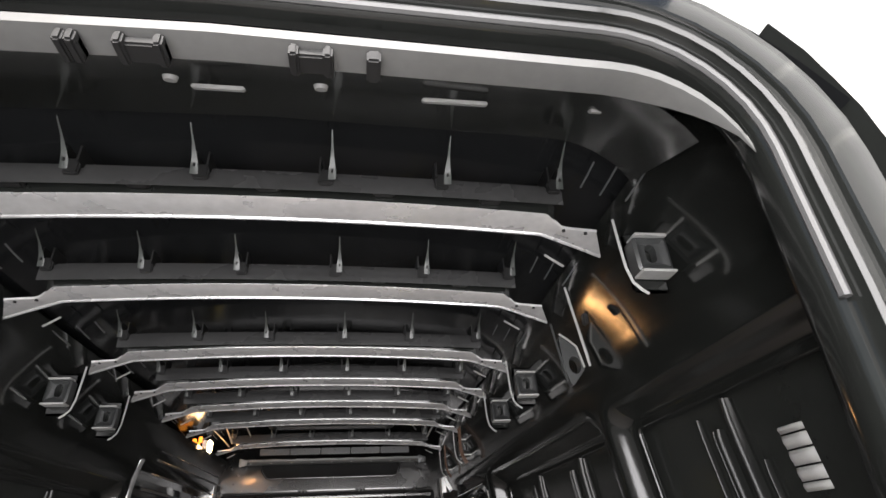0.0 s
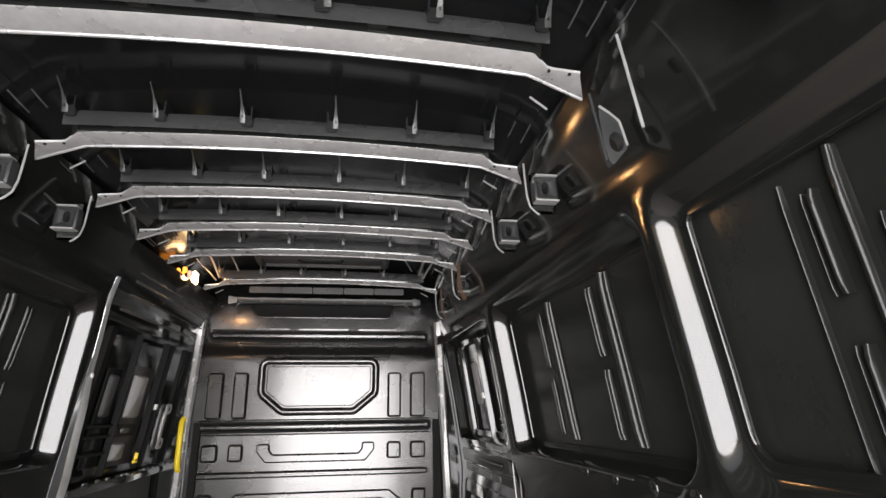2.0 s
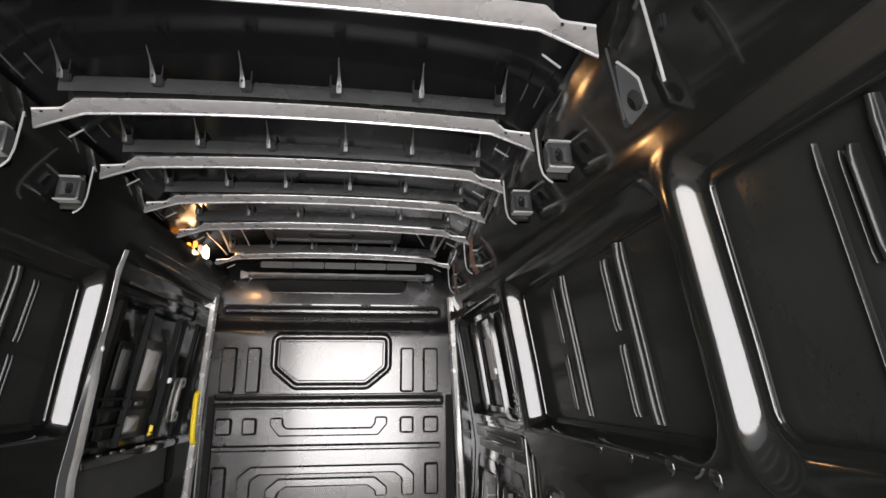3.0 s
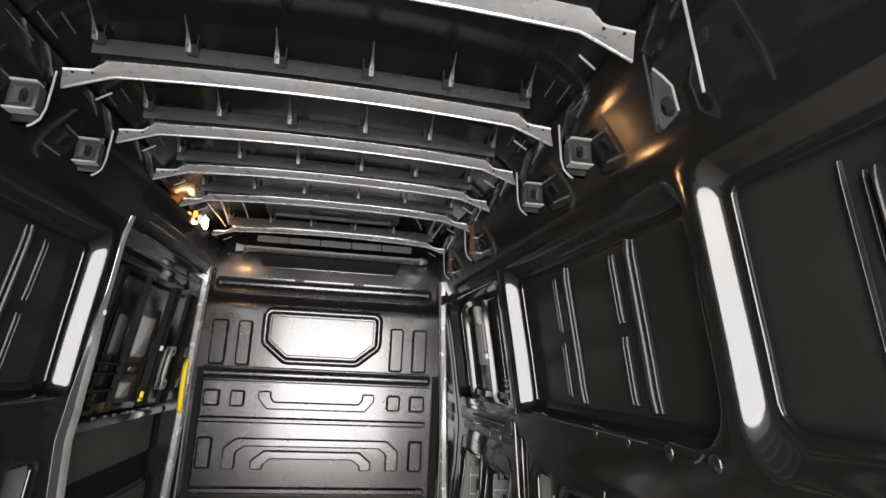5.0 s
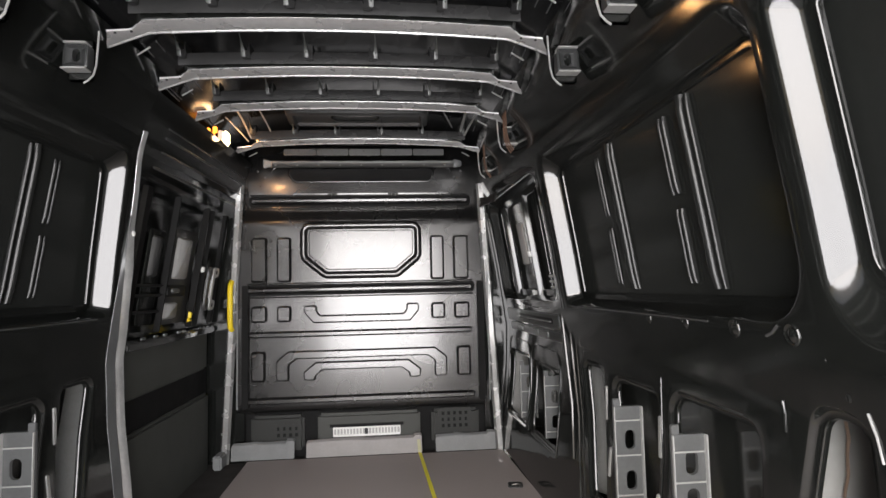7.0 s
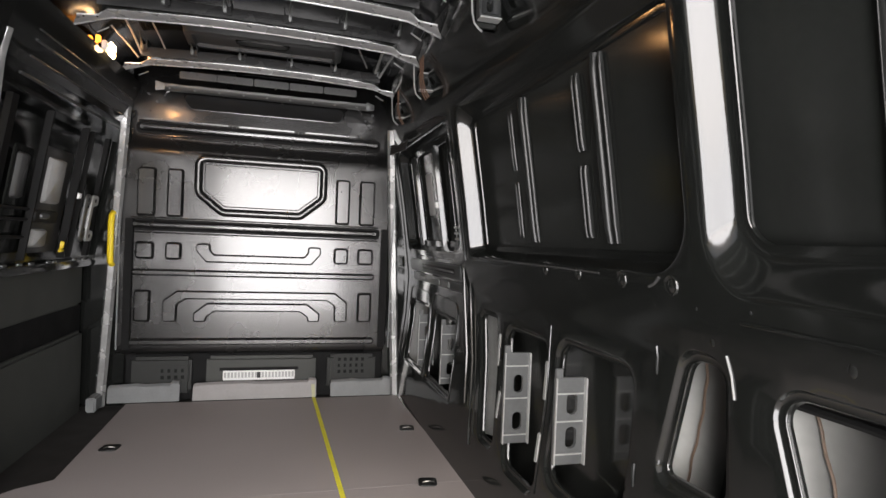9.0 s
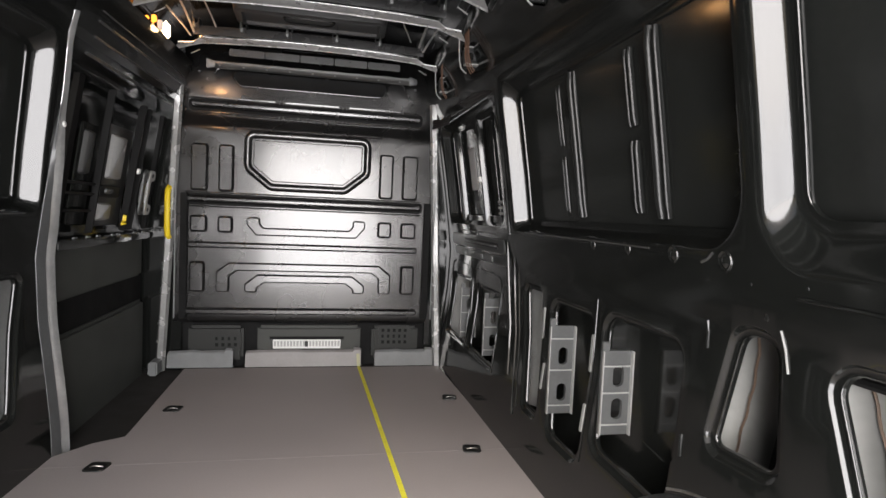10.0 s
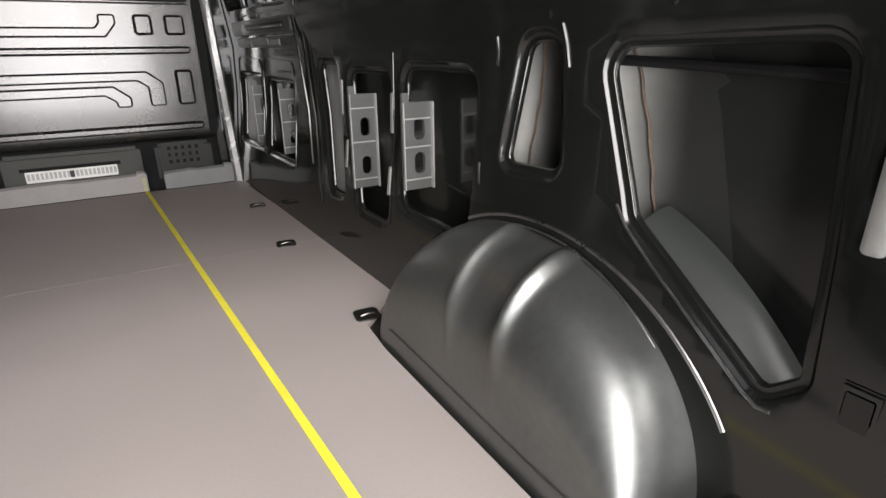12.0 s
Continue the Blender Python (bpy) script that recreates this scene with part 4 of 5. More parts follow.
# lashing rings
def ring(x, y):
    r = tagged(empty("lashing_ring", (x, y, 0)), "steel lashing bar in a black square floor cup", "lashing ring", "lashing rings")
    cup = rounded([(-0.042, -0.032), (0.03, -0.04), (0.042, 0.032), (-0.03, 0.04)], 0.016, 4)
    bm = bmesh.new()
    loft(bm, [[(a, b, z) for a, b in offset(cup, o)] for o, z in ((0.002, 0.0), (0.001, 0.0035), (-0.003, 0.004), (-0.006, 0.002), (-0.012, 0.0012))])
    bm.faces.new([v for v in bm.verts][-len(cup):])
    part("cup", bm, BLACK, r, "", True)
    bm = bmesh.new()
    sweep(bm, [(-0.022, -0.006, 0.004), (-0.012, -0.010, 0.008), (0.0, -0.012, 0.010), (0.012, -0.010, 0.008), (0.022, -0.006, 0.004)], 0.0032, 0.003, 8)
    part("shackle", bm, STEEL, r, "", True)
    return r


for x, y in ((0.775, 3.288), (0.733, 2.64), (0.759, 1.888), (-0.58, 3.215), (-0.68, 2.62)):
    ring(x, y)

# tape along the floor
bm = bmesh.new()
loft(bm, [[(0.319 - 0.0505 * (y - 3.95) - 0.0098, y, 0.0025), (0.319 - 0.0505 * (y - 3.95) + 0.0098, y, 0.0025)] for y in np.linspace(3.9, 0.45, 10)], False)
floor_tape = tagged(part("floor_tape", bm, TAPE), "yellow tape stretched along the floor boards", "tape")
# upright tape end, dimmed by colour rather than by light
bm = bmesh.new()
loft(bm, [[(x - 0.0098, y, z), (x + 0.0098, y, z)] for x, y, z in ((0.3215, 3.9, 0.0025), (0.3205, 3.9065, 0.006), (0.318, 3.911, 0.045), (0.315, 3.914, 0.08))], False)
part("tape_end", bm, DIMTAPE, floor_tape, "tape end on the flange, coloured duller against the daylight")

# transverse brackets in the lower openings
def bracket(side, y, x0, x1, z0, z1):
    b = tagged(empty("bracket", (side * (x0 + x1) / 2, y, 0)), "grey steel bracket with two oval holes", "bracket", "wall brackets")
    w = (x1 - x0) / 2
    zm = (z0 + z1) / 2
    from mathutils.geometry import delaunay_2d_cdt
    out = [(-w, z0), (w, z0), (w, z1), (-w, z1)]
    holes = [rounded([(-0.010, z), (0.024, z), (0.024, z + 0.062), (-0.010, z + 0.062)], 0.016, 4) for z in (z0 + 0.045, zm + 0.018)]
    vs, es = [Vector(p) for p in out], [(i, (i + 1) % 4) for i in range(4)]
    for h in holes:
        k = len(vs)
        vs += [Vector(p) for p in h]
        es += [(k + i, k + (i + 1) % len(h)) for i in range(len(h))]
    v2, e2, f2, *_ = delaunay_2d_cdt(vs, es, [], 0, 1e-5)
    bm = bmesh.new()
    for yy in (0.0, 0.012):
        made = [bm.verts.new((side * v.x, yy, v.y)) for v in v2]
        for f in f2:
            c = (sum(v2[i].x for i in f) / 3, sum(v2[i].y for i in f) / 3)
            if not any(inside(c, h) for h in holes):
                bm.faces.new([made[i] for i in f])
    for h in holes + [out]:
        loft(bm, [[(side * p[0], yy, p[1]) for p in h] for yy in (0.0, 0.012)])
    face = part("bracket_plate", bm, BRACKET, b)
    # pale ribs and edges draw the bracket's white highlight lines
    for z in (z0 + 0.03, zm, z1 - 0.045):
        part("bracket_rib", box(-w, w, -0.006, 0.0, z - 0.002, z + 0.002, 0.001), EDGEP, face, "rib painted pale as a highlight")
    part("bracket_edge", box(-side * (w + 0.0015), -side * (w - 0.0015), -0.010, 0.0, z0, z1, 0.001), EDGEP, face, "edge painted pale as a highlight")
    part("bracket_tab", box(side * -w, side * (-w + 0.022), 0.0, 0.012, z1, z1 + 0.025, 0.002), BRACKET, b)
    part("bracket_flange", box(side * (w - 0.002), side * (w + 0.002), -0.016, 0.0, z0, z1, 0.001), EDGEP, face, "edge painted pale as a highlight")
    return b


for s in (-1, 1):
    bracket(s, 1.90, 0.906, 0.996, 0.355, 0.602)
    bracket(s, 2.25, 0.89, 0.98, 0.29, 0.602)
bracket(1, 3.08, 0.885, 0.972, 0.28, 0.57)
bracket(1, 3.48, 0.862, 0.948, 0.285, 0.567)


# window ribs
def rib(s, y, gap=0.118):
    r = tagged(empty("window_rib", (0, y, 0)), "pressed dark steel stiffening rib on the outer skin", "rib", "window ribs")
    bars = [(0.0, 0.012, [(0.985, 1.475)]), (gap, 0.006, [(1.0, 1.2), (1.24, 1.45)]), (gap - 0.024, 0.007, [(1.0, 1.2), (1.24, 1.45)]), (-0.03, 0.006, [(0.985, 1.47)])]
    if gap < 0.1:
        bars = [(-0.04, 0.010, [(0.985, 1.47)]), (0.012, 0.009, [(1.0, 1.175), (1.25, 1.42)]), (0.034, 0.004, [(1.0, 1.175), (1.25, 1.42)]), (0.074, 0.004, [(0.97, 1.45)]), (-0.082, 0.004, [(1.1, 1.35)])]
    for dy, w, segs in bars:
        for z0, z1 in segs:
            bm = bmesh.new()
            loops = []
            for k in range(13):
                z = z0 + (z1 - z0) * k / 12
                e = min(1.0, min(z - z0, z1 - z) / 0.012 + 0.75)
                loops.append([outer(s, dy + w * q, z, -0.003 - min(0.021, 1.6 * w + 0.004) * e * f) for q, f in ((-1, 0), (-0.8, 0.5), (-0.5, 0.87), (-0.2, 1.0), (0.2, 1.0), (0.5, 0.87), (0.8, 0.5), (1, 0))])
            loft(bm, loops, False)
            part("rib_bar", bm, RIBM, r, "", True)
    return r


for s in (-1, 1):
    for y in (1.78, 2.255):
        rib(s, y)
    rib(s, 0.993, 0.06)
for y in (3.15, 3.5):
    rib(1, y)


# stack of pale rounded slats behind the rear window ribs
for s in (-1, 1):
    vent = tagged(empty("pale_slats", (0, 0.822, 0)), "small stack of pale rounded slats on the outer skin", "vent", "wall vents")
    for z, h in ((1.296, 0.007), (1.316, 0.011), (1.342, 0.012), (1.368, 0.011), (1.388, 0.006)):
        bm = bmesh.new()
        loft(bm, [[outer(s, 0.031 * u, z + h * q, -0.002 - 0.012 * f * (1 - abs(u) ** 4)) for q, f in ((-1, 0), (-0.8, 0.6), (-0.3, 1.0), (0.3, 1.0), (0.8, 0.6), (1, 0))] for u in np.linspace(-1, 1, 9)], False)
        part("slat", bm, DOORSHEET, vent, "", True)


# roof-side bracket plates
def side_plate(s, y):
    p = tagged(empty("side_plate", (0, y, 0)), "square grey steel plate with a hole beside a roof bow", "plate", "roof side plates")
    bm = bmesh.new()
    loop = rounded([(0.706, 1.672), (0.772, 1.676), (0.77, 1.744), (0.704, 1.740)], 0.005, 2)
    hole = rounded([(0.727, 1.69), (0.749, 1.69), (0.749, 1.73), (0.727, 1.73)], 0.011, 2)
    loft(bm, [[(s * a, d, b) for a, b in (offset(loop, o) if o is not None else hole)] for o, d in ((0.002, 0.03), (0.002, -0.006), (-0.004, -0.01), (-0.012, -0.002), (None, -0.001), (None, 0.02))])
    part("plate_face", bm, SIDEP, p, "", True)
    for z in (1.665, 1.742):
        part("plate_lip", box(s * 0.704, s * 0.774, -0.02, 0.02, z, z + 0.005, 0.002), EDGEP, p, "bright folded lip")
    bm = bmesh.new()
    sweep(bm, [(s * 0.676, 0.0, 1.785), (s * 0.678, 0.0, 1.74), (s * 0.682, 0.0, 1.68), (s * 0.69, 0.0, 1.65), (s * 0.704, 0.0, 1.635), (s * 0.716, 0.0, 1.627)], 0.003, 0.003, 6, (0, 1, 0))
    part("bead", bm, EDGEP, p, "", True)
    bm = bmesh.new()
    add_box(bm, s * 0.70, s * 0.775, 0.022, 0.034, 1.64, 1.77, 0.006)
    part("backing", bm, PAINT, p)
    return p


for y in (0.80, 1.72, 2.12, 2.98, 3.58):
    side_plate(1, y)
for y in (0.80, 1.77, 2.14):
    side_plate(-1, y)
# cornered plate with a round hole by the second bow
for s in (-1, 1):
    p = tagged(empty("corner_gusset", (0, 1.30, 0)), "grey steel gusset with a round hole and rods", "gusset", "corner gussets")
    bm = bmesh.new()
    loop = rounded([(0.717, 1.732), (0.764, 1.697), (0.778, 1.634), (0.736, 1.585), (0.722, 1.64)], 0.006, 2)
    hole = [(0.752 + 0.017 * math.cos(a), 1.645 + 0.024 * math.sin(a)) for a in np.linspace(0, 2 * math.pi, len(loop) + 1)[:-1]]
    k0 = min(range(len(hole)), key=lambda i: (hole[i][0] - loop[0][0]) ** 2 + (hole[i][1] - loop[0][1]) ** 2)
    hole = hole[k0:] + hole[:k0]
    area = sum(loop[i - 1][0] * q[1] - q[0] * loop[i - 1][1] for i, q in enumerate(loop))
    if area < 0:
        hole = [hole[0]] + hole[:0:-1]
    loft(bm, [[(s * a, 0.02, b2) for a, b2 in loop], [(s * a, 0.0, b2) for a, b2 in loop], [(s * a, 0.0, b2) for a, b2 in hole], [(s * a, 0.03, b2) for a, b2 in hole]])
    part("gusset_plate", bm, SIDEP, p, "", True)
    bm = bmesh.new()
    sweep(bm, [(s * 0.719, -0.002, 1.73), (s * 0.742, -0.002, 1.714), (s * 0.763, -0.002, 1.695), (s * 0.77, -0.002, 1.665), (s * 0.776, -0.002, 1.638)], 0.003, 0.003, 6, (0, 1, 0))
    part("gusset_edge", bm, EDGEP, p, "bright folded edge", True)
    for xa, za, xb, zb, w, dy in ((0.697, 1.80, 0.729, 1.597, 0.0033, -0.15), (0.716, 1.72, 0.733, 1.62, 0.003, -0.14), (0.70, 1.76, 0.725, 1.60, 0.003, 0.0)):
        bm = bmesh.new()
        sweep(bm, [(s * xa, dy, za), (s * (xa + xb) / 2, dy, (za + zb) / 2), (s * xb, dy, zb)], w, w, 6, (0, 1, 0))
        part("rod", bm, EDGEP if w > 0.0031 else SIDEP, p, "", True)
    part("clip", box(s * 0.73, s * 0.742, -0.16, -0.14, 1.70, 1.73, 0.003), BLACK, p)

# belt plugs
for s in (-1, 1):
    for y, r in ((2.05, 0.016), (1.848, 0.017), (1.638, 0.019), (1.46, 0.021)):
        bm = bmesh.new()
        loop = [(r * math.cos(a), 0.9 + 1.12 * r * math.sin(a)) for a in np.linspace(0, 2 * math.pi, 25)[:-1]]
        loft(bm, [[inner(s, y + a, b, 0.001 - r * d) for a, b in offset(loop, -r * o)] for o, d in ((0.0, 0.0), (0.04, 0.16), (0.14, 0.26), (0.28, 0.16), (0.42, 0.13), (0.6, 0.24), (0.78, 0.32), (0.92, 0.34))])
        bm.faces.new([v for v in bm.verts][-24:])
        tagged(part("rubber_plug", bm, PAINT, None, "", True), "oval dark plug with a raised rim in the side wall", "plug", "rubber plugs")

# black clips along the rear header
for x0, x1 in ((-0.17, -0.145), (-0.105, -0.048), (0.098, 0.152), (0.194, 0.212)):
    bm = bmesh.new()
    zc = 1.783 - 0.02 * abs(x0) / 0.675
    add_box(bm, x0, x1, 0.43, 0.462, zc - 0.006, zc + 0.008, 0.003)
    add_box(bm, x0, x0 + 0.012, 0.422, 0.462, zc - 0.012, zc + 0.008, 0.003)
    add_box(bm, x1 - 0.012, x1, 0.422, 0.462, zc - 0.012, zc + 0.008, 0.003)
    tagged(part("header_clip", bm, BLACK), "black plastic clip on the rear header", "clip", "header clips")

# roof stiffener in the front bay, with pale strokes painted as slanting highlights beside it
STRUT_GLINTS = [(-0.632, 1.865, -0.595, 1.82, 0.005), (-0.591, 1.902, -0.581, 1.84, 0.006), (-0.488, 1.92, -0.477, 1.876, 0.004), (0.469, 1.922, 0.52, 1.90, 0.004), (0.572, 1.91, 0.567, 1.877, 0.007), (0.623, 1.908, 0.589, 1.854, 0.006)]
bm = bmesh.new()
lp = rounded([(-0.38, 3.34), (0.38, 3.34), (0.39, 3.60), (-0.39, 3.60)], 0.05, 5)
loft(bm, [[(x, y, z) for x, y in offset(lp, o)] for o, z in ((0.0, 1.965), (-0.006, 1.93), (-0.02, 1.925), (-0.04, 1.925), (-0.05, 1.94))])
bm.faces.new([v for v in bm.verts][-len(lp):])
st = tagged(part("roof_stiffener", bm, DARKGREY, None, "", True), "dark pressed steel stiffener under the roof skin", "stiffener")
bm = bmesh.new()
lp = rounded([(-0.16, 3.42), (0.13, 3.42), (0.09, 3.5), (-0.12, 3.5)], 0.03, 4)
loft(bm, [[(x, y, z) for x, y in offset(lp, o)] for o, z in ((0.004, 1.94), (0.0, 1.932), (-0.006, 1.935))])
part("pressed_oval", bm, PAINT, st, "", True)
# each stroke puts a bright highlight into shape and pale colour
for xa, za, xb, zb, w in STRUT_GLINTS:
    bm = bmesh.new()
    sweep(bm, [(xa - (xb - xa) * 0.5, 3.28, za + 0.02), (xa, 3.35, za), ((xa + xb) / 2, 3.425, (za + zb) / 2 + 0.003), (xb, 3.5, zb)], w, w * 0.6, 8)
    part("roof_strut", bm, PRIMER, st, "pale strut shape drawn for a slanted highlight", True)

# cables at the right front corner
CABLE = material("black_cable", (0.02, 0.018, 0.017), 0.45)
# the lamp's reddish glow is put into this brown
LAMPTINT = material("lamp_tinted_cable", (0.10, 0.05, 0.028), 0.5)
for k in range(4):
    bm = bmesh.new()
    o = 0.016 * k
    sweep(bm, [(0.735, 3.90, 1.56 - o), (0.77, 3.82, 1.55 - o * 0.6), (0.785, 3.70, 1.565 - o), (0.79, 3.5, 1.585 + 0.3 * o), (0.79, 3.25, 1.58 - o), (0.80, 3.0, 1.555 - o * 0.4), (0.815, 2.86, 1.53)], 0.007 + 0.002 * (k % 2), None, 7)
    tagged(part("cable", bm, CABLE, None, "", True), "black cable clipped along the roof rail", "cable", "roof cables")
for y in (2.9, 2.93, 2.96, 3.5, 3.53):
    bm = bmesh.new()
    sweep(bm, [(0.70, y, 1.80), (0.702, y - 0.003, 1.75), (0.703, y + 0.002, 1.70), (0.715, y, 1.65), (0.735, y + 0.003, 1.62)], 0.003, None, 6, (0, 1, 0))
    tagged(part("wire", bm, LAMPTINT, None, "", True), "wire hanging beside the roof bow, lamp glow in its brown", "wire", "hanging wires")

# pressings on the right front wall
def wall_bead(s, pts, w, name="wall_bead", mat=None):
    bm = bmesh.new()
    sweep(bm, [inner(s, y, z, -0.001) for y, z in pts], w, w, 7)
    return tagged(part(name, bm, mat or PAINT, None, "", True), "small pressed steel bead on the side wall", "bead", "wall beads")


for s in (-1, 1):
    for pts in (((1.32, 0.785), (1.31, 0.75), (1.30, 0.71)), ((1.522, 0.765), (1.52, 0.74), (1.519, 0.705)), ((1.572, 0.49), (1.57, 0.465), (1.566, 0.44)), ((1.71, 0.415), (1.66, 0.41), (1.62, 0.405)), ((2.714, 0.762), (2.64, 0.48), (2.566, 0.204)), ((2.03, 0.73), (2.02, 0.5), (2.02, 0.22))):
        if s > 0 or pts[0][0] < 2.7:
            wall_bead(s, pts, mat=EDGEP if pts[0][0] < 1.35 else None, w=0.0022 if pts[0][0] < 1.35 else 0.0025 if len(pts) == 3 and pts[0][1] - pts[2][1] > 0.3 else 0.004)
    # bright bead added to draw the highlight along the opening's lower rim
    wall_bead(s, ((1.15, 0.487), (1.12, 0.452), (1.06, 0.408), (0.97, 0.348), (0.87, 0.281), (0.845, 0.268), (0.825, 0.27)), 0.0028, mat=LIPM)
for pts in (((2.84, 0.86), (2.76, 0.5), (2.70, 0.3)), ((2.80, 1.55), (2.795, 1.2), (2.80, 0.9)), ((2.765, 0.80), (2.68, 0.48), (2.60, 0.16))):
    wall_bead(1, pts, 0.006)


def wall_plate(name, y0, y1, z0, z1, out, h, slope, mat, r=0.012, label="", lean=0.0):
    """A pressed piece on the right wall, h proud of a depth behind the inner panel."""
    bm = bmesh.new()
    quad = rounded([(y0, z0), (y1, z0), (y1 + lean, z1), (y0 + lean, z1)], r, 4)
    loft(bm, [[inner(1, a, b2, out - d) for a, b2 in offset(quad, o)] for o, d in ((0.0, 0.0), (-slope * 0.7, h * 0.85), (-slope, h))])
    bm.faces.new([v for v in bm.verts][-len(quad):])
    return part(name, bm, mat, wall_right, label, True)


wall_plate("recess_sheet", 3.40, 3.66, 1.06, 1.40, 0.085, 0.006, 0.004, DOORSHEET, 0.015, "pale grey sheet in the front recess")
wall_plate("recess_swage", 3.46, 3.58, 1.12, 1.36, 0.079, 0.01, 0.008, DOORSHEET, 0.012)
wall_plate("recess_sheet", 3.46, 3.56, 0.94, 1.05, 0.085, 0.006, 0.004, BRACKET, 0.01)
wall_plate("recess_sheet", 3.04, 3.20, 1.06, 1.42, 0.085, 0.006, 0.004, DOORSHEET, 0.015, "pale grey sheet in the front recess")
wall_plate("recess_sheet", 2.95, 3.03, 0.94, 1.30, 0.075, 0.01, 0.006, BRACKET, 0.01)
for y, w, o in ((3.245, 0.02, 0.035), (3.29, 0.035, 0.05), (3.70, 0.025, 0.04), (3.76, 0.03, 0.05), (3.02, 0.014, 0.04)):
    wall_plate("recess_post", y, y + w, 0.925, 1.475, o + 0.03, 0.03, w * 0.3, PAINT if w < 0.03 else RUBBER, 0.006)
wall_plate("post_clip", 3.245, 3.275, 1.15, 1.18, 0.03, 0.012, 0.004, WHITE, 0.004, "small pale clip")
for z in (0.985, 1.012, 1.039):
    wall_plate("rung", 2.93, 3.02, z, z + 0.013, 0.04, 0.012, 0.003, EDGEP, 0.003)
for y in (3.0, 3.17, 3.34, 3.51):
    wall_plate("sill_cell", y, y + 0.14, 0.885, 0.912, 0.012, 0.012, 0.004, BRACKET, 0.005)
wall_plate("belt_panel", 2.87, 3.84, 0.80, 0.872, -0.002, 0.008, 0.006, ARCH, 0.02)
wall_plate("belt_panel", 2.87, 3.80, 0.745, 0.792, -0.002, 0.006, 0.006, ARCH, 0.015)
for y in (3.05, 3.22, 3.5):
    wall_plate("belt_cell", y, y + 0.13, 0.752, 0.784, -0.007, 0.008, 0.004, BRACKET, 0.006)
wall_plate("belt_slot", 2.95, 3.55, 0.822, 0.852, -0.009, 0.002, 0.002, BLACK, 0.014, "black slot along the belt panel")
wall_plate("belt_bar", 2.97, 3.53, 0.828, 0.840, -0.010, 0.006, 0.003, BRACKET, 0.005)
for y0, y1 in ((2.93, 3.36), (3.42, 3.84)):
    bm = bmesh.new()
    pts = [(y0 - 0.015, 0.24), (y0 - 0.015, 0.45), (y0 - 0.013, 0.64), (y0 + 0.003, 0.675), (y0 + 0.035, 0.69), (y1 - 0.035, 0.70), (y1 + 0.003, 0.685), (y1 + 0.015, 0.65), (y1 + 0.015, 0.45), (y1 + 0.015, 0.24)]
    sweep(bm, [inner(1, a, b2, -0.001) for a, b2 in pts], 0.004, 0.004, 7)
    part("hole_bead", bm, PAINT, wall_right, "", True)
    wall_plate("corner_web", y0 + 0.06, y1 - 0.04, 0.60, 0.64, 0.05, 0.006, 0.004, BRACKET, 0.01, "", 0.03)

for s in (-1, 1):
    wall_bead(s, ((0.50, 0.845), (0.9, 0.845), (1.28, 0.85)), 0.004)
    # latch bracket and socket behind the wheel arch
    lb = tagged(empty("wall_latch", (0, 0.785, 0)), "pale grey steel latch bracket on the side wall", "latch", "wall latches")
    bm = bmesh.new()
    lp = rect(-0.032, -0.004, 0.515, 0.65, 0.008, 3)
    loft(bm, [[inner(s, 0.785 + a, b2, -d) for a, b2 in offset(lp, o)] for o, d in ((0.0, -0.002), (-0.001, 0.008), (-0.006, 0.011))])
    bm.faces.new([v for v in bm.verts][-len(lp):])
    for v in bm.verts:
        v.co.y -= 0.785
    part("latch_plate", bm, PRIMER, lb, "", True)
    sk = tagged(empty("wall_socket", (s * 0.924, 0.733, 0.325)), "black socket in a grey frame on the wall", "socket", "wall sockets")
    bm = bmesh.new()
    add_box(bm, -0.005, 0.005, -0.026, 0.026, -0.036, 0.036, 0.005)
    part("socket_frame", bm, PAINT, sk)
    part("socket_face", box(-s * 0.003 - 0.004, -s * 0.003 + 0.004, -0.017, 0.017, -0.025, 0.025, 0.002), BLACK, sk)

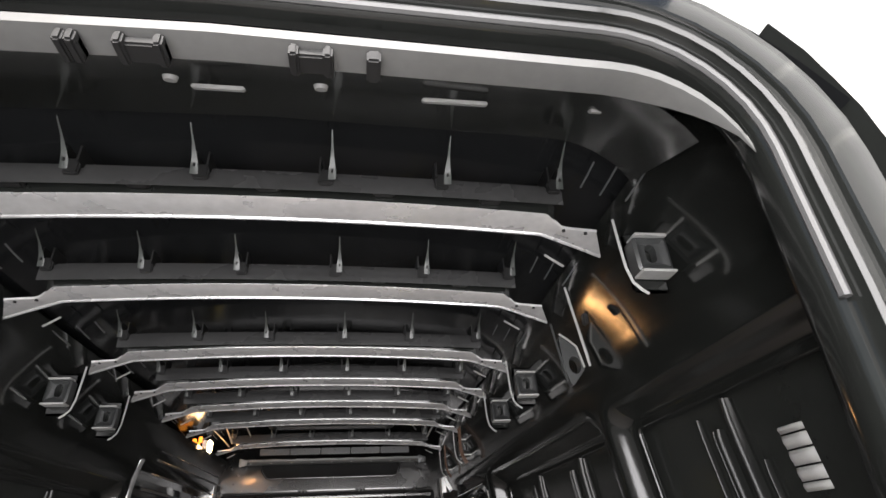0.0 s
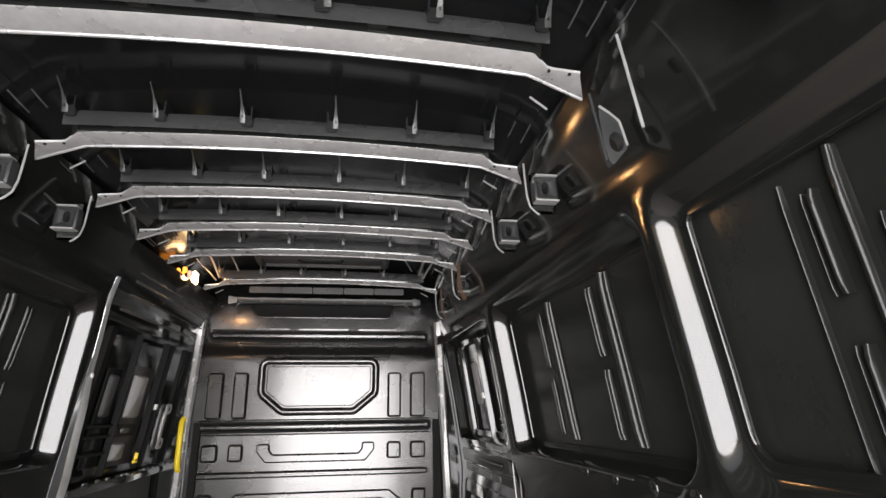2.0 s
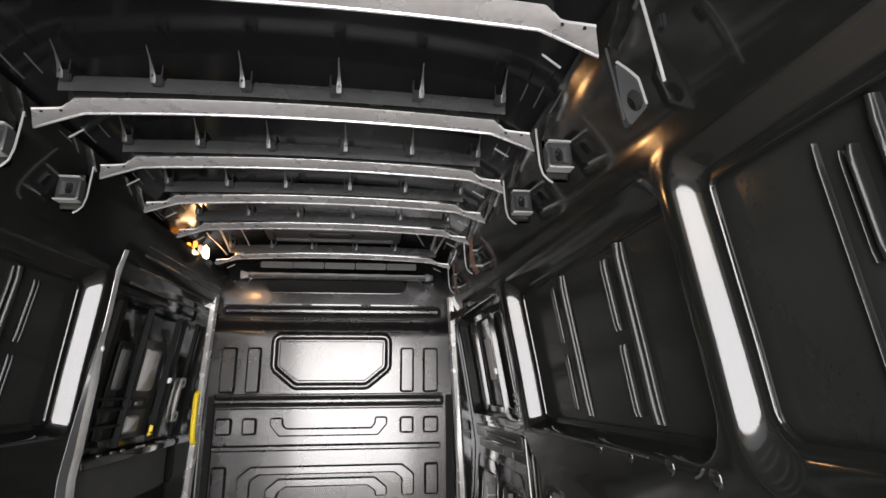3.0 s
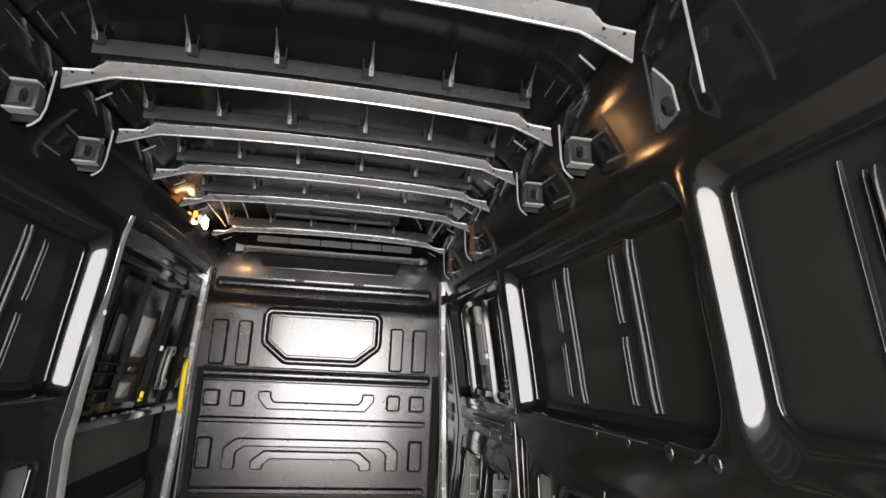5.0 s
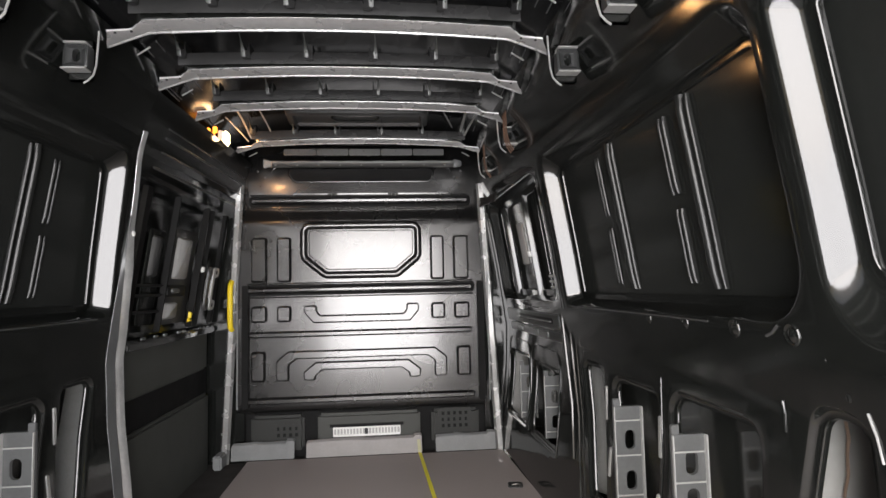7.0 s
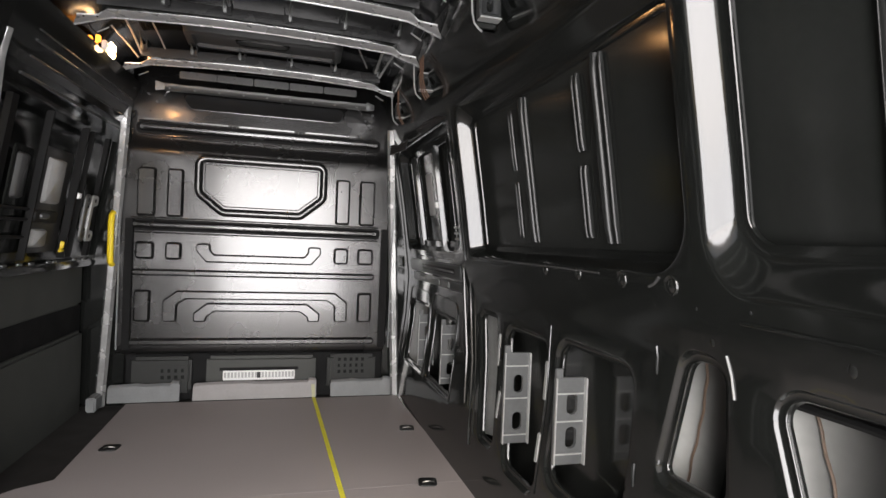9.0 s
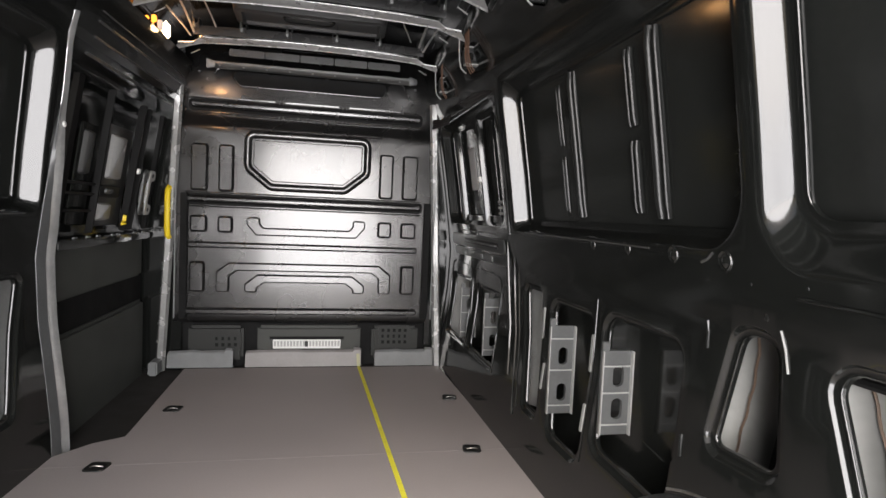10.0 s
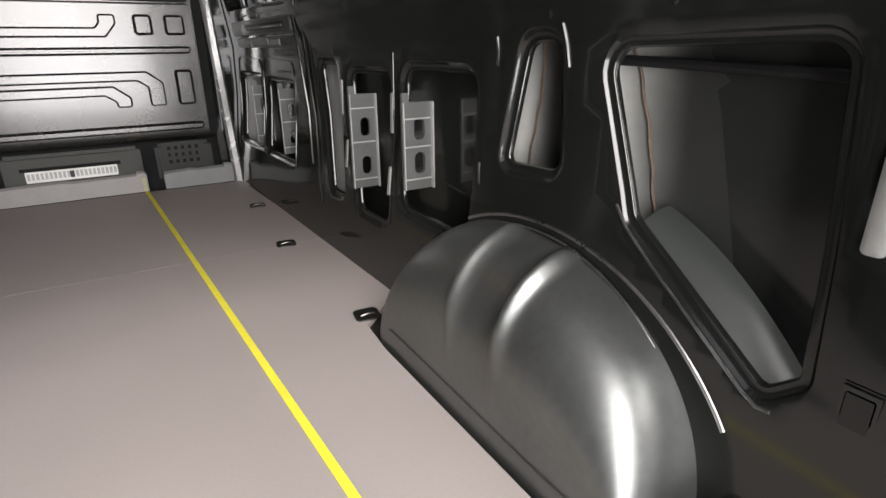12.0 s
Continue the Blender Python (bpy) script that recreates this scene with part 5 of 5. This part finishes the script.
# beaded edges of the header over the sliding door
for out, z, w in ((0.015, 1.535, 0.006), (0.004, 1.60, 0.004), (0.002, 1.66, 0.005), (0.002, 1.70, 0.003)):
    bm = bmesh.new()
    sweep(bm, [inner(-1, y, z, out - 0.004) for y in np.linspace(2.86, 3.92, 8)], w, w, 7)
    tagged(part("header_bead", bm, DARKGREY, None, "", True), "dark grey pressed bead over the sliding door", "bead", "door header beads")

# pale strips on the webs between the lower openings
for s in (-1, 1):
    for y, z0, z1 in ((2.035, 0.50, 0.62), (2.035, 0.31, 0.40), (2.414, 0.52, 0.64), (2.366, 0.34, 0.44)):
        bm = bmesh.new()
        lp = rect(y - 0.008, y + 0.008, z0, z1, 0.004, 2)
        loft(bm, [[inner(s, a, b2, -d) for a, b2 in offset(lp, o)] for o, d in ((0.0, -0.002), (-0.002, 0.004))])
        bm.faces.new([v for v in bm.verts][-len(lp):])
        tagged(part("web_strip", bm, PRIMER, None, "", True), "pale primed strip on the side wall web", "strip", "web strips")

# lighter grey beads that draw the highlight along the foot of the middle window
for s in (-1, 1):
    wall_bead(s, ((2.62, 0.915), (2.3, 0.912), (2.0, 0.911), (1.74, 0.909)), 0.0022, mat=DARKGREY)
    wall_bead(s, ((1.535, 0.892), (1.515, 0.90), (1.497, 0.915)), 0.003, mat=DARKGREY)

# plugs and dimples below the rear window
for s in (-1, 1):
    for y, z, r in ((1.086, 0.812, 0.009), (1.392, 0.861, 0.0035), (1.355, 0.802, 0.007), (1.52, 0.855, 0.0035), (1.26, 0.87, 0.0035)):
        bm = bmesh.new()
        lp = [(y + r * math.cos(a), z + 1.3 * r * math.sin(a)) for a in np.linspace(0, 2 * math.pi, 15)[:-1]]
        loft(bm, [[inner(s, a, b2, -d) for a, b2 in offset(lp, o)] for o, d in ((0.0, -0.001), (-r * 0.3, r * 0.15), (-r * 0.7, r * 0.2))])
        bm.faces.new([v for v in bm.verts][-14:])
        tagged(part("wall_plug", bm, RIBM, None, "", True), "small dark plug in the side wall", "plug", "small wall plugs")
    # black bar added to draw the dark shadow strip across the pale sheet
    bm = bmesh.new()
    sweep(bm, [outer(s, 1.235, 0.722, -0.035), outer(s, 1.12, 0.718, -0.02), outer(s, 0.98, 0.712, -0.016), outer(s, 0.82, 0.705, -0.016)], 0.012, 0.009, 8)
    tagged(part("shadow_bar", bm, RUBBER, None, "", True), "black bar drawn for the shadow strip in the wheel arch opening", "pipe", "inner pipes")
